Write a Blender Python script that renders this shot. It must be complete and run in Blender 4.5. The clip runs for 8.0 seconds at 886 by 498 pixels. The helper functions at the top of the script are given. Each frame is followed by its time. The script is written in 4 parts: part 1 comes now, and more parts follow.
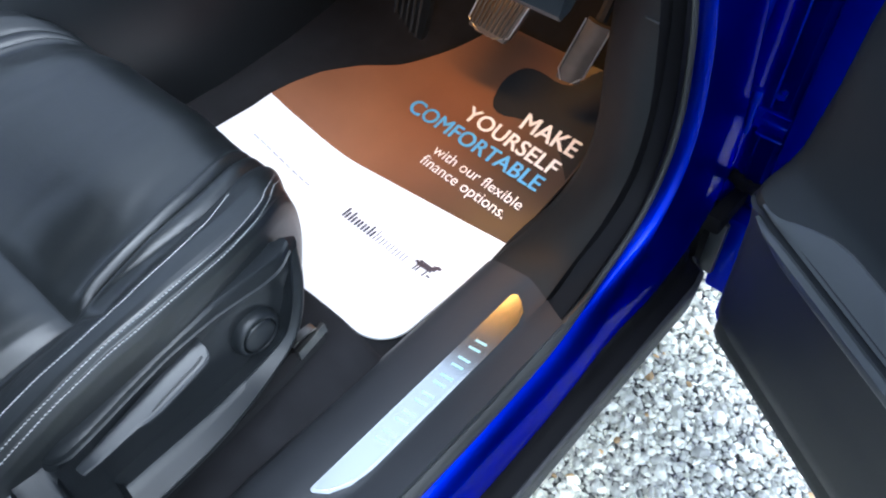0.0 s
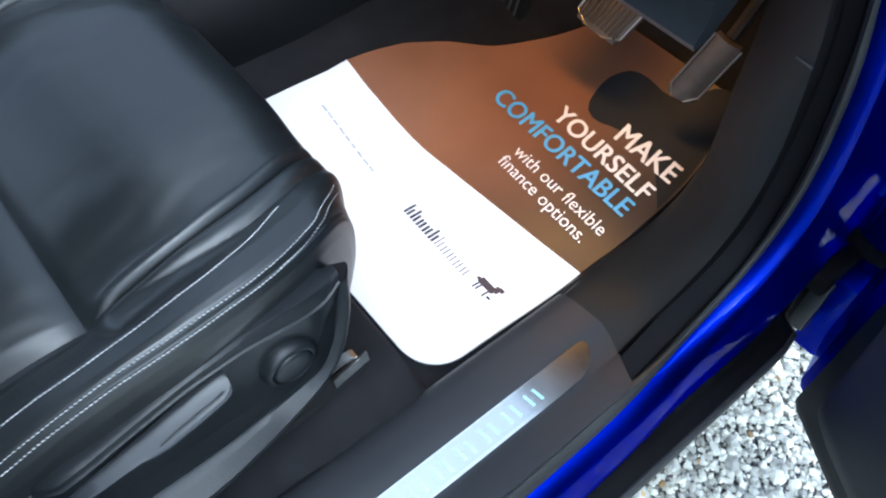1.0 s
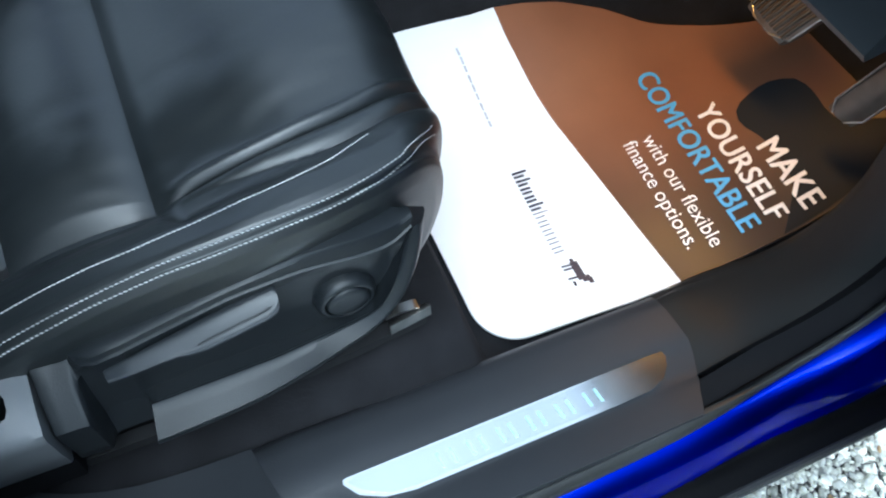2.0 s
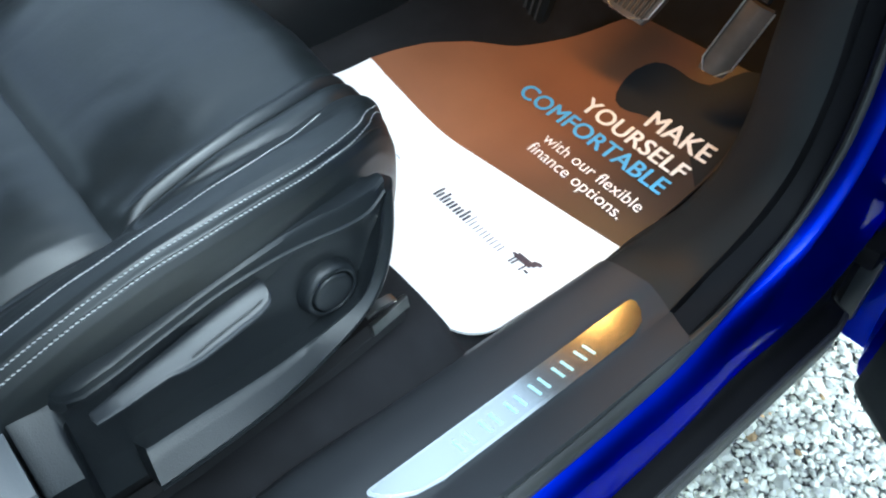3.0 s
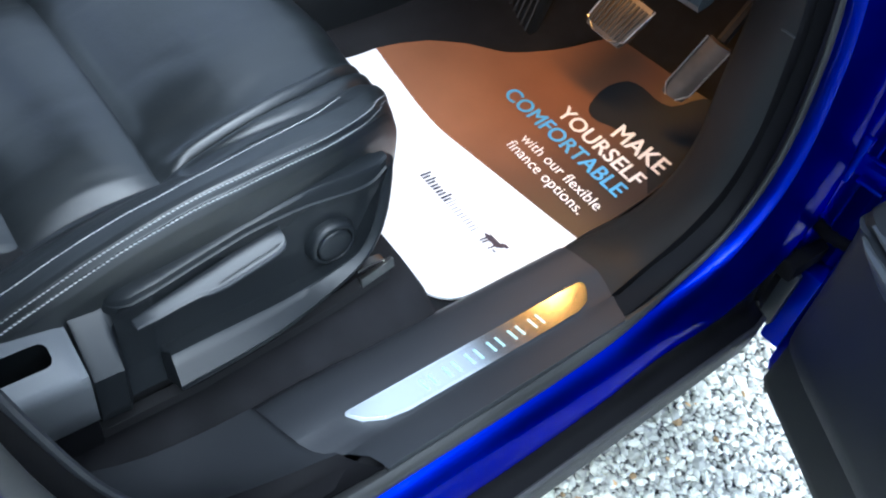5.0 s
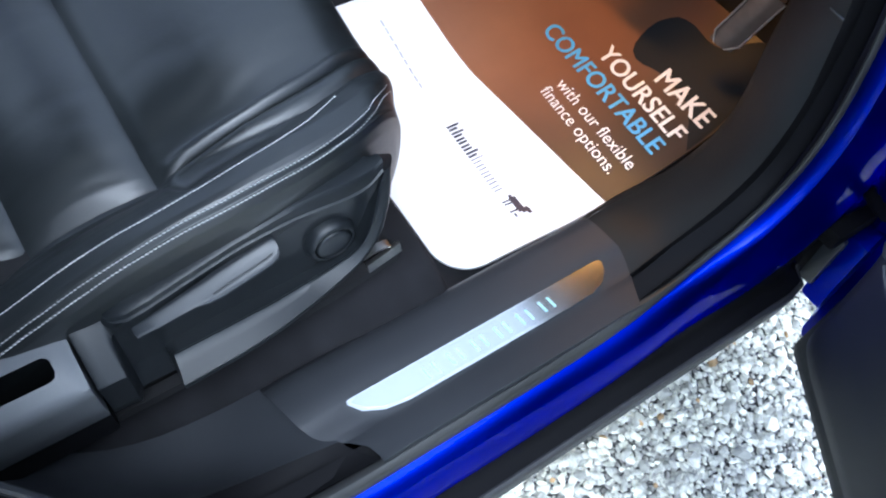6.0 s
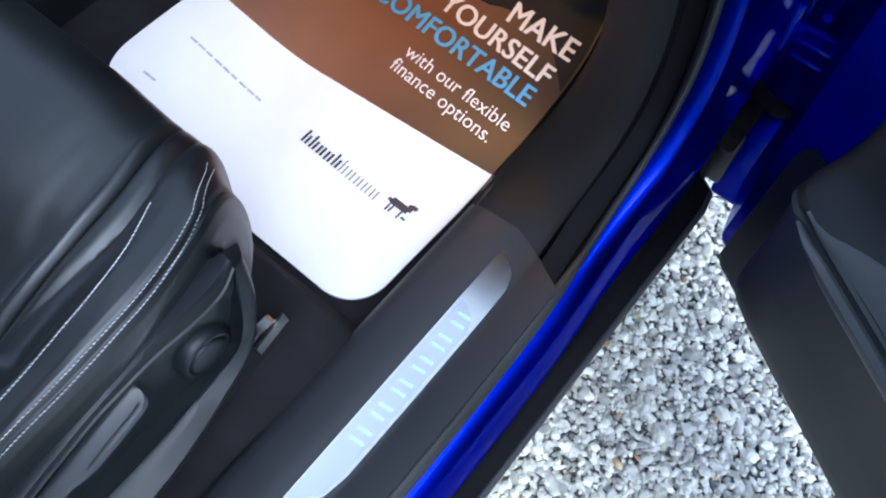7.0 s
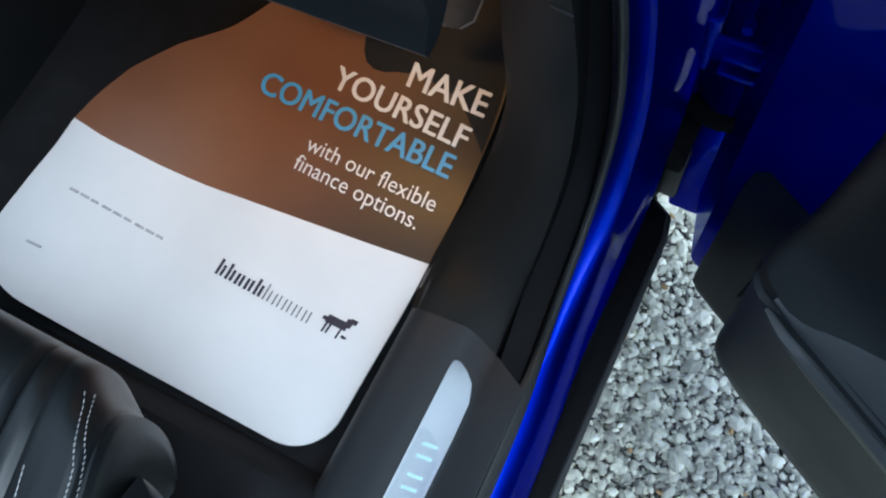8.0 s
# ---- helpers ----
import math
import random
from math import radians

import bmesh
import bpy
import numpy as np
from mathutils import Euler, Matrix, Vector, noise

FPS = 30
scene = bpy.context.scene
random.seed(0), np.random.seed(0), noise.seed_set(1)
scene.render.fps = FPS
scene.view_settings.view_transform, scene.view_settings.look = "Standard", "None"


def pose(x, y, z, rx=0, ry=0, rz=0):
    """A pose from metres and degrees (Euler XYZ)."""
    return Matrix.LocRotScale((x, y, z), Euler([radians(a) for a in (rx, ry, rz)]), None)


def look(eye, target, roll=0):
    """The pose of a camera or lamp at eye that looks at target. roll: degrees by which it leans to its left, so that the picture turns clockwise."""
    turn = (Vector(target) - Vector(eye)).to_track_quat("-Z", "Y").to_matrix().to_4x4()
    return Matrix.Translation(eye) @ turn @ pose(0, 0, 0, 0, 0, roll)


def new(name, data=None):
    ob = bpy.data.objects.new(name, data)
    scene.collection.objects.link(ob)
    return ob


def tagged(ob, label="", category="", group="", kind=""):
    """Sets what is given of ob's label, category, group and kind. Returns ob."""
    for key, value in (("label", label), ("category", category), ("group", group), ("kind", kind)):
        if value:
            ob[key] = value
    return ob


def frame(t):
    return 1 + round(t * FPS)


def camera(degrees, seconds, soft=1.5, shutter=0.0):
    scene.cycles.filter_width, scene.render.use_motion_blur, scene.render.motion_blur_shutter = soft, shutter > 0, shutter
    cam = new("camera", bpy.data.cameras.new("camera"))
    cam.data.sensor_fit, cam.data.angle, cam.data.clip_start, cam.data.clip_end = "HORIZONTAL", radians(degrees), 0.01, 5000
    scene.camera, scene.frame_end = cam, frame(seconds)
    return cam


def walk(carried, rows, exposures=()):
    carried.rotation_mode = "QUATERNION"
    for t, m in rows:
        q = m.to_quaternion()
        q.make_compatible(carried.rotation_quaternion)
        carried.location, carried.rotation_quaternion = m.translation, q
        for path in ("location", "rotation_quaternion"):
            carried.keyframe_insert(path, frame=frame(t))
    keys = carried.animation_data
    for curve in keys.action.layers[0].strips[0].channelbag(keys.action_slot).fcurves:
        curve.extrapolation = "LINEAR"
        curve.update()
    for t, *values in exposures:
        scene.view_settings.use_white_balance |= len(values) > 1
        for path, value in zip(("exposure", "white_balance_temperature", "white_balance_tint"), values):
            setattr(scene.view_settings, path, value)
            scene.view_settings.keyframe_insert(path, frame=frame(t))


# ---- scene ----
cam = camera(58.0, 8.0, soft=2.1)
EXPOSURES = [(0.0, 0.92, 5300, 5), (0.5, 0.87, 5250, 4), (1.0, 0.79, 5200, 2), (1.5, 0.69, 5150, 0), (2.8, 0.89, 5200, -6), (3.5, 1.02, 5150, -4), (4.2, 1.19, 5250, 0), 
             (5.3, 0.94, 5200, 3), (6.0, 0.86, 5200, 6), (6.5, 0.69, 5150, 3), (7.0, 0.42, 5100, 8), (7.5, 0.06, 5150, 2), (8.0, -0.14, 5150, -3)]
PATH = [
    (0, (0.263, 0.273, 1.193), (-0.606, 1.282, -0.3), 0.4),
    (0.5, (0.194, 0.323, 1.186), (-0.662, 1.267, -0.356), 1.7),
    (1, (0.157, 0.358, 1.17), (-0.72, 1.195, -0.421), 4.7),
    (1.5, (0.156, 0.39, 1.137), (-0.797, 1.0, -0.512), 7.6),
    (1.7, (0.158, 0.401, 1.136), (-0.812, 0.947, -0.526), 7.1),
    (2.8, (0.183, 0.324, 1.081), (-0.841, 1.144, -0.429), 4.6),
    (3, (0.203, 0.274, 1.038), (-0.834, 1.244, -0.37), 3.3),
    (3.5, (0.268, 0.196, 0.906), (-0.856, 1.402, -0.228), 1.5),
    (4, (0.316, 0.172, 0.807), (-0.881, 1.439, -0.175), 2.5),
    (4.2, (0.313, 0.176, 0.852), (-0.893, 1.428, -0.137), 3.6),
    (5.3, (0.25, 0.21, 1.168), (-0.62, 1.135, -0.377), 13.6),
    (5.5, (0.238, 0.23, 1.179), (-0.61, 1.116, -0.4), 13.7),
    (6, (0.217, 0.312, 1.199), (-0.624, 1.024, -0.47), 8.2),
    (6.5, (0.161, 0.336, 1.198), (-0.562, 0.97, -0.555), -1.2),
    (7, (0.123, 0.444, 1.196), (-0.424, 1.147, -0.595), 1.6),
    (7.5, (0.109, 0.521, 1.178), (-0.438, 1.188, -0.626), -1.5),
    (8, (0.085, 0.595, 1.17), (-0.422, 1.279, -0.64), -10.8),
]
walk(cam, [(t, look(eye, target, roll)) for t, eye, target, roll in PATH], EXPOSURES)

# ---------------- light ----------------
world = bpy.data.worlds.new("sky")
scene.world = world
world.use_nodes = True
wn = world.node_tree.nodes
sky = wn.new("ShaderNodeTexSky")
sky.sky_type, sky.sun_disc = "NISHITA", False
sky.sun_elevation, sky.sun_rotation = radians(64), radians(118)
sky.air_density, sky.dust_density, sky.ozone_density = 1.0, 3.0, 1.0
wn["Background"].inputs["Strength"].default_value = 0.15
haze = wn.new("ShaderNodeHueSaturation")
haze.inputs["Saturation"].default_value, haze.inputs["Value"].default_value = 0.30, 1.6
world.node_tree.links.new(sky.outputs["Color"], haze.inputs["Color"])
world.node_tree.links.new(haze.outputs["Color"], wn["Background"].inputs["Color"])
sun = new("sun", bpy.data.lights.new("sun", "SUN"))
sun.data.energy, sun.data.angle, sun.data.color = 0.95, radians(55), (1.0, 0.98, 0.96)
sun.matrix_world = look((1.85, -0.15, 4.0), (0, 0.5, 0))

# ---------------- materials ----------------
def material(name, color, rough=0.5, metal=0.0, grain=400.0, bump=0.15, stain=0.25, spec=0.5, coat=0.0, big=9.0, random_by=None, spread=0.0):
    """Principled surface with fine grain relief and larger blotches in tone and gloss."""
    m = bpy.data.materials.new(name)
    m.use_nodes = True
    n, l = m.node_tree.nodes, m.node_tree.links
    b = n["Principled BSDF"]
    b.inputs["Roughness"].default_value = rough
    b.inputs["Metallic"].default_value = metal
    b.inputs["Specular IOR Level"].default_value = spec
    b.inputs["Coat Weight"].default_value = coat
    b.inputs["Coat Roughness"].default_value = 0.05
    co = n.new("ShaderNodeTexCoord")
    fine = n.new("ShaderNodeTexNoise")
    fine.inputs["Scale"].default_value, fine.inputs["Detail"].default_value = grain, 3.0
    wide = n.new("ShaderNodeTexNoise")
    wide.inputs["Scale"].default_value, wide.inputs["Detail"].default_value = big, 5.0
    l.new(co.outputs["Object"], fine.inputs["Vector"])
    l.new(co.outputs["Object"], wide.inputs["Vector"])
    ramp = n.new("ShaderNodeMapRange")
    ramp.inputs["From Min"].default_value, ramp.inputs["From Max"].default_value = 0.3, 0.7
    ramp.inputs["To Min"].default_value, ramp.inputs["To Max"].default_value = 1.0 - stain, 1.0 + stain
    l.new(wide.outputs["Fac"], ramp.inputs["Value"])
    scale = n.new("ShaderNodeVectorMath")
    scale.operation = "SCALE"
    scale.inputs[0].default_value = color
    l.new(ramp.outputs["Result"], scale.inputs["Scale"])
    out = scale.outputs["Vector"]
    if random_by:
        src = n.new("ShaderNodeObjectInfo") if random_by == "object" else n.new("ShaderNodeNewGeometry")
        val = src.outputs["Random"] if random_by == "object" else src.outputs["Random Per Island"]
        mr = n.new("ShaderNodeMapRange")
        mr.inputs["To Min"].default_value, mr.inputs["To Max"].default_value = 1.0 - spread, 1.0 + spread
        l.new(val, mr.inputs["Value"])
        s2 = n.new("ShaderNodeVectorMath")
        s2.operation = "SCALE"
        l.new(out, s2.inputs[0])
        l.new(mr.outputs["Result"], s2.inputs["Scale"])
        out = s2.outputs["Vector"]
    l.new(out, b.inputs["Base Color"])
    rr = n.new("ShaderNodeMapRange")
    rr.inputs["From Min"].default_value, rr.inputs["From Max"].default_value = 0.3, 0.7
    rr.inputs["To Min"].default_value, rr.inputs["To Max"].default_value = max(0.02, rough * 0.85), min(1.0, rough * 1.15)
    l.new(wide.outputs["Fac"], rr.inputs["Value"])
    l.new(rr.outputs["Result"], b.inputs["Roughness"])
    bp = n.new("ShaderNodeBump")
    bp.inputs["Strength"].default_value, bp.inputs["Distance"].default_value = bump, 0.001
    l.new(fine.outputs["Fac"], bp.inputs["Height"])
    l.new(bp.outputs["Normal"], b.inputs["Normal"])
    return m


def leather_material(name, color, rough):
    """Fine pebbled leather: cells for the grain, soft noise for creases."""
    m = material(name, color, rough, grain=220.0, bump=0.10, stain=0.18, spec=0.9, big=14.0)
    n, l = m.node_tree.nodes, m.node_tree.links
    cell = n.new("ShaderNodeTexVoronoi")
    cell.inputs["Scale"].default_value = 1100.0
    co = n["Texture Coordinate"]
    l.new(co.outputs["Object"], cell.inputs["Vector"])
    b2 = n.new("ShaderNodeBump")
    b2.inputs["Strength"].default_value, b2.inputs["Distance"].default_value = 0.10, 0.0005
    l.new(cell.outputs["Distance"], b2.inputs["Height"])
    l.new(n["Bump"].outputs["Normal"], b2.inputs["Normal"])
    l.new(b2.outputs["Normal"], n["Principled BSDF"].inputs["Normal"])
    return m


def glow_material(name, color, strength):
    m = bpy.data.materials.new(name)
    m.use_nodes = True
    b = m.node_tree.nodes["Principled BSDF"]
    b.inputs["Base Color"].default_value = (0.72, 0.76, 0.77, 1)
    b.inputs["Metallic"].default_value, b.inputs["Roughness"].default_value = 0.85, 0.3
    b.inputs["Emission Color"].default_value = (*color, 1)
    b.inputs["Emission Strength"].default_value = strength
    return m


LEATHER = leather_material("black_leather", (0.008, 0.010, 0.011), 0.40)
PLASTIC = material("black_trim_plastic", (0.011, 0.013, 0.015), 0.38, grain=900, bump=0.22, stain=0.12, spec=0.38)
SATIN = material("satin_grey_plastic", (0.026, 0.029, 0.033), 0.36, grain=900, bump=0.15, stain=0.10)
SILL = material("sill_plastic", (0.023, 0.025, 0.029), 0.46, grain=1000, bump=0.25, stain=0.15, spec=0.34)
RUBBER = material("door_seal_rubber", (0.004, 0.004, 0.005), 0.70, grain=300, bump=0.15, spec=0.12)
SEAL_LIP = material("seal_lip_rubber", (0.024, 0.025, 0.025), 0.5, grain=300, bump=0.15)
CARPET = material("black_carpet", (0.015, 0.015, 0.017), 0.95, grain=1400, bump=1.0, stain=0.3, spec=0.15, big=30)
DARK = material("dark_lining", (0.012, 0.012, 0.013), 0.85, grain=300, bump=0.3, spec=0.22)
PAINT = material("blue_metallic_paint", (0.0005, 0.011, 0.36), 0.42, metal=1.0, grain=2500, bump=0.02, stain=0.05, coat=0.20)
PAINT.node_tree.nodes["Principled BSDF"].inputs["Specular Tint"].default_value = (0.10, 0.20, 1.0, 1.0)
CLADDING = material("dark_cladding_plastic", (0.042, 0.043, 0.045), 0.55, grain=1200, bump=0.35, stain=0.12, spec=0.26)
PLATE = material("brushed_steel", (0.86, 0.88, 0.88), 0.17, metal=1.0, grain=60, bump=0.02, stain=0.05)
STEEL = material("worn_steel", (0.45, 0.44, 0.42), 0.34, metal=1.0, grain=500, bump=0.1, stain=0.3, big=40)
PEDAL_RUBBER = material("pedal_rubber", (0.02, 0.02, 0.02), 0.7, grain=500, bump=0.2)
PAPER = material("white_coated_paper", (0.80, 0.80, 0.82), 0.42, grain=500, bump=0.05, stain=0.03, big=12)
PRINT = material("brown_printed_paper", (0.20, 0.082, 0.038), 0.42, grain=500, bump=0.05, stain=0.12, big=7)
def brown_fade(m):
    """Blends the brown to a dull dark brown from the sheet's left to its right."""
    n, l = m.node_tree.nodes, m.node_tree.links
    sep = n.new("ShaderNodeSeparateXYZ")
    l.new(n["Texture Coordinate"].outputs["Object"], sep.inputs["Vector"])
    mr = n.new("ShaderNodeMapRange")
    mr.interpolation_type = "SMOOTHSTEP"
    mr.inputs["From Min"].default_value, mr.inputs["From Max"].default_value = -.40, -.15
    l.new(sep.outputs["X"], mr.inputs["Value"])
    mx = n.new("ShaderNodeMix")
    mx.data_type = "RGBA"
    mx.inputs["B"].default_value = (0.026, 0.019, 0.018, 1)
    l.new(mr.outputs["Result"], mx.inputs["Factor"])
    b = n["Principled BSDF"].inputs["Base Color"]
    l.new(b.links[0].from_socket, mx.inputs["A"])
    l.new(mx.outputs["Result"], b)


brown_fade(PRINT)
PATCH = material("dark_paper", (0.010, 0.013, 0.017), 0.6, grain=500, bump=0.05, stain=0.1, spec=0.2)
INK_WHITE = material("white_print", (0.80, 0.78, 0.78), 0.45, grain=500, bump=0.03, stain=0.04)
INK_BLUE = material("blue_print", (0.10, 0.36, 0.66), 0.45, grain=500, bump=0.03, stain=0.04)
INK_DARK = material("dark_print", (0.03, 0.03, 0.05), 0.45, grain=500, bump=0.03, stain=0.05)
INK_GREY = material("grey_print", (0.16, 0.16, 0.19), 0.45, grain=500, bump=0.03, stain=0.05)
INK_FAINT = material("faint_print", (0.42, 0.42, 0.46), 0.45, grain=500, bump=0.03, stain=0.3, big=200)
THREAD = material("white_thread", (0.66, 0.67, 0.66), 0.7, grain=2000, bump=0.4)
STONE = material("grey_limestone", (0.80, 0.79, 0.69), 0.75, grain=300, bump=0.5, stain=0.25, big=60, random_by="island", spread=0.44)
STONE_WARM = material("tan_stone", (0.62, 0.42, 0.21), 0.75, grain=300, bump=0.5, stain=0.3, big=60, random_by="island", spread=0.4)
SOIL = material("gravel_bed", (0.60, 0.59, 0.55), 0.85, grain=160, bump=1.0, stain=0.25, big=45)


def pebbled(m):
    """Small stones for the ground further off, shade between them painted as dark gaps."""
    n, l = m.node_tree.nodes, m.node_tree.links
    co = n["Texture Coordinate"].outputs["Object"]
    cell, edge = n.new("ShaderNodeTexVoronoi"), n.new("ShaderNodeTexVoronoi")
    edge.feature = "DISTANCE_TO_EDGE"
    for v in (cell, edge):
        v.inputs["Scale"].default_value = 85.0
        l.new(co, v.inputs["Vector"])
    gap = n.new("ShaderNodeMapRange")
    gap.inputs["From Max"].default_value, gap.inputs["To Min"].default_value = 0.16, 0.10
    l.new(edge.outputs["Distance"], gap.inputs["Value"])
    tone = n.new("ShaderNodeSeparateColor")
    l.new(cell.outputs["Color"], tone.inputs["Color"])
    shade = n.new("ShaderNodeMapRange")
    shade.inputs["To Min"].default_value, shade.inputs["To Max"].default_value = 0.55, 1.35
    l.new(tone.outputs["Red"], shade.inputs["Value"])
    both = n.new("ShaderNodeMath")
    both.operation = "MULTIPLY"
    l.new(gap.outputs["Result"], both.inputs[0])
    l.new(shade.outputs["Result"], both.inputs[1])
    b = n["Principled BSDF"].inputs["Base Color"]
    mix = n.new("ShaderNodeVectorMath")
    mix.operation = "SCALE"
    l.new(b.links[0].from_socket, mix.inputs[0])
    l.new(both.outputs["Value"], mix.inputs["Scale"])
    l.new(mix.outputs["Vector"], b)
    bump = n.new("ShaderNodeBump")
    bump.inputs["Strength"].default_value, bump.inputs["Distance"].default_value = 0.8, 0.006
    l.new(gap.outputs["Result"], bump.inputs["Height"])
    l.new(n["Bump"].outputs["Normal"], bump.inputs["Normal"])
    l.new(bump.outputs["Normal"], n["Principled BSDF"].inputs["Normal"])


pebbled(SOIL)
GLOW = glow_material("backlit_lettering", (0.10, 0.78, 0.82), 0.32)
LAMP = glow_material("warm_lamp", (1.0, 0.36, 0.07), 2.6)

# ---------------- mesh helpers ----------------
def part(name, bm, mat, parent=None, label="", smooth=True):
    """Link a bmesh as one mesh object under a thing."""
    me = bpy.data.meshes.new(name)
    bmesh.ops.recalc_face_normals(bm, faces=bm.faces)
    bm.to_mesh(me)
    bm.free()
    for f in me.polygons:
        f.use_smooth = smooth
    if smooth:
        me.set_sharp_from_angle(angle=radians(38))
    me.materials.append(mat)
    ob = new(name, me)
    if parent:
        ob.parent = parent
    if label:
        tagged(ob, label)
    return ob


def thing(name, label, category, group="", kind="", at=(0, 0, 0)):
    """An empty that carries the parts of one thing. The parts keep world coordinates."""
    ob = new(name)
    ob.empty_display_size = 0.05
    return tagged(ob, label, category, group, kind)


def spline(points, n):
    """n samples of a smooth curve through the points, evenly by length."""
    p = [Vector(q) for q in points]
    p = [2 * p[0] - p[1]] + p + [2 * p[-1] - p[-2]]
    raw = []
    for i in range(1, len(p) - 2):
        for k in range(16):
            t = k / 16
            a, b, c, d = p[i - 1], p[i], p[i + 1], p[i + 2]
            raw.append(0.5 * (2 * b + (c - a) * t + (2 * a - 5 * b + 4 * c - d) * t * t + (3 * b - a - 3 * c + d) * t ** 3))
    raw.append(p[-2])
    s = [0.0]
    for i in range(1, len(raw)):
        s.append(s[-1] + (raw[i] - raw[i - 1]).length)
    out, j = [], 0
    for k in range(n):
        want = s[-1] * k / (n - 1)
        while j < len(s) - 2 and s[j + 1] < want:
            j += 1
        f = (want - s[j]) / max(1e-9, s[j + 1] - s[j])
        out.append(raw[j].lerp(raw[j + 1], min(1, max(0, f))))
    return out


def interp(x, xs, ys):
    return float(np.interp(x, xs, ys))


def ease(t):
    t = min(1.0, max(0.0, t))
    return t * t * (3 - 2 * t)


def loft(bm, rows, close_u=False, caps=False):
    """Quads between rows of points. Returns the vertex rows."""
    vs = [[bm.verts.new(p) for p in r] for r in rows]
    for a, b in zip(vs, vs[1:]):
        n = len(a)
        for i in range(n if close_u else n - 1):
            q = (a[i], a[(i + 1) % n], b[(i + 1) % n], b[i])
            if len(set(q)) == 4:
                bm.faces.new(q)
    if caps:
        bm.faces.new(vs[0])
        bm.faces.new(list(reversed(vs[-1])))
    return vs


def lofted(rows, close_u=False, caps=False):
    bm = bmesh.new()
    loft(bm, rows, close_u, caps)
    return bm


def slab(rows, thick):
    """A lofted sheet with thickness: thick is an offset vector for its back."""
    bm = bmesh.new()
    t = Vector(thick)
    front = [[Vector(p) for p in r] for r in rows]
    ring_rows = [r + [p + t for p in reversed(r)] for r in front]
    loft(bm, ring_rows, close_u=True, caps=True)
    return bm


def block(lo, hi, bevel=0.004, seg=2):
    """A box between two corners, with rounded edges."""
    bm = bmesh.new()
    bmesh.ops.create_cube(bm, size=1)
    lo, hi = Vector(lo), Vector(hi)
    for v in bm.verts:
        v.co = Vector([lo[i] + (hi[i] - lo[i]) * (v.co[i] + 0.5) for i in range(3)])
    if bevel:
        bmesh.ops.bevel(bm, geom=bm.edges[:], offset=bevel, segments=seg, profile=0.6, affect="EDGES")
    return bm


def tube(points, radius, sides=8):
    """A round bar along a line of points."""
    rows = []
    pts = [Vector(p) for p in points]
    for i, p in enumerate(pts):
        d = (pts[min(i + 1, len(pts) - 1)] - pts[max(i - 1, 0)]).normalized()
        a = d.orthogonal().normalized() if abs(d.x) > 0.9 else d.cross(Vector((1, 0, 0))).normalized()
        b = d.cross(a)
        rows.append([p + radius * (math.cos(6.2832 * k / sides) * a + math.sin(6.2832 * k / sides) * b) for k in range(sides)])
    return lofted(rows, close_u=True, caps=True)


def prism(outline, depth):
    """A plate from a closed outline, pushed along the depth vector."""
    bm = bmesh.new()
    d = Vector(depth)
    a = [Vector(p) for p in outline]
    top = [bm.verts.new(p) for p in a]
    low = [bm.verts.new(p + d) for p in a]
    bm.faces.new(top)
    bm.faces.new(list(reversed(low)))
    n = len(a)
    for i in range(n):
        bm.faces.new((top[i], low[i], low[(i + 1) % n], top[(i + 1) % n]))
    return bm


# ---------------- gravel ground ----------------
def gravel_bed():
    bm = bmesh.new()
    edges = [-400, -60, -12, -4, -2, -1.2] + [-0.8 + 0.1 * i for i in range(26)] + [2.4, 4, 12, 60, 400]
    vs = [[bm.verts.new((x, y, -0.012 + (0.004 * noise.noise((x * 3, y * 3, 0)) if abs(x) < 3 and abs(y) < 3 else 0))) for x in edges] for y in edges]
    for a, b in zip(vs, vs[1:]):
        for i in range(len(a) - 1):
            bm.faces.new((a[i], a[i + 1], b[i + 1], b[i]))
    return tagged(part("ground", bm, SOIL), "pale grey gravel ground under the parked car", "ground", kind="structure")


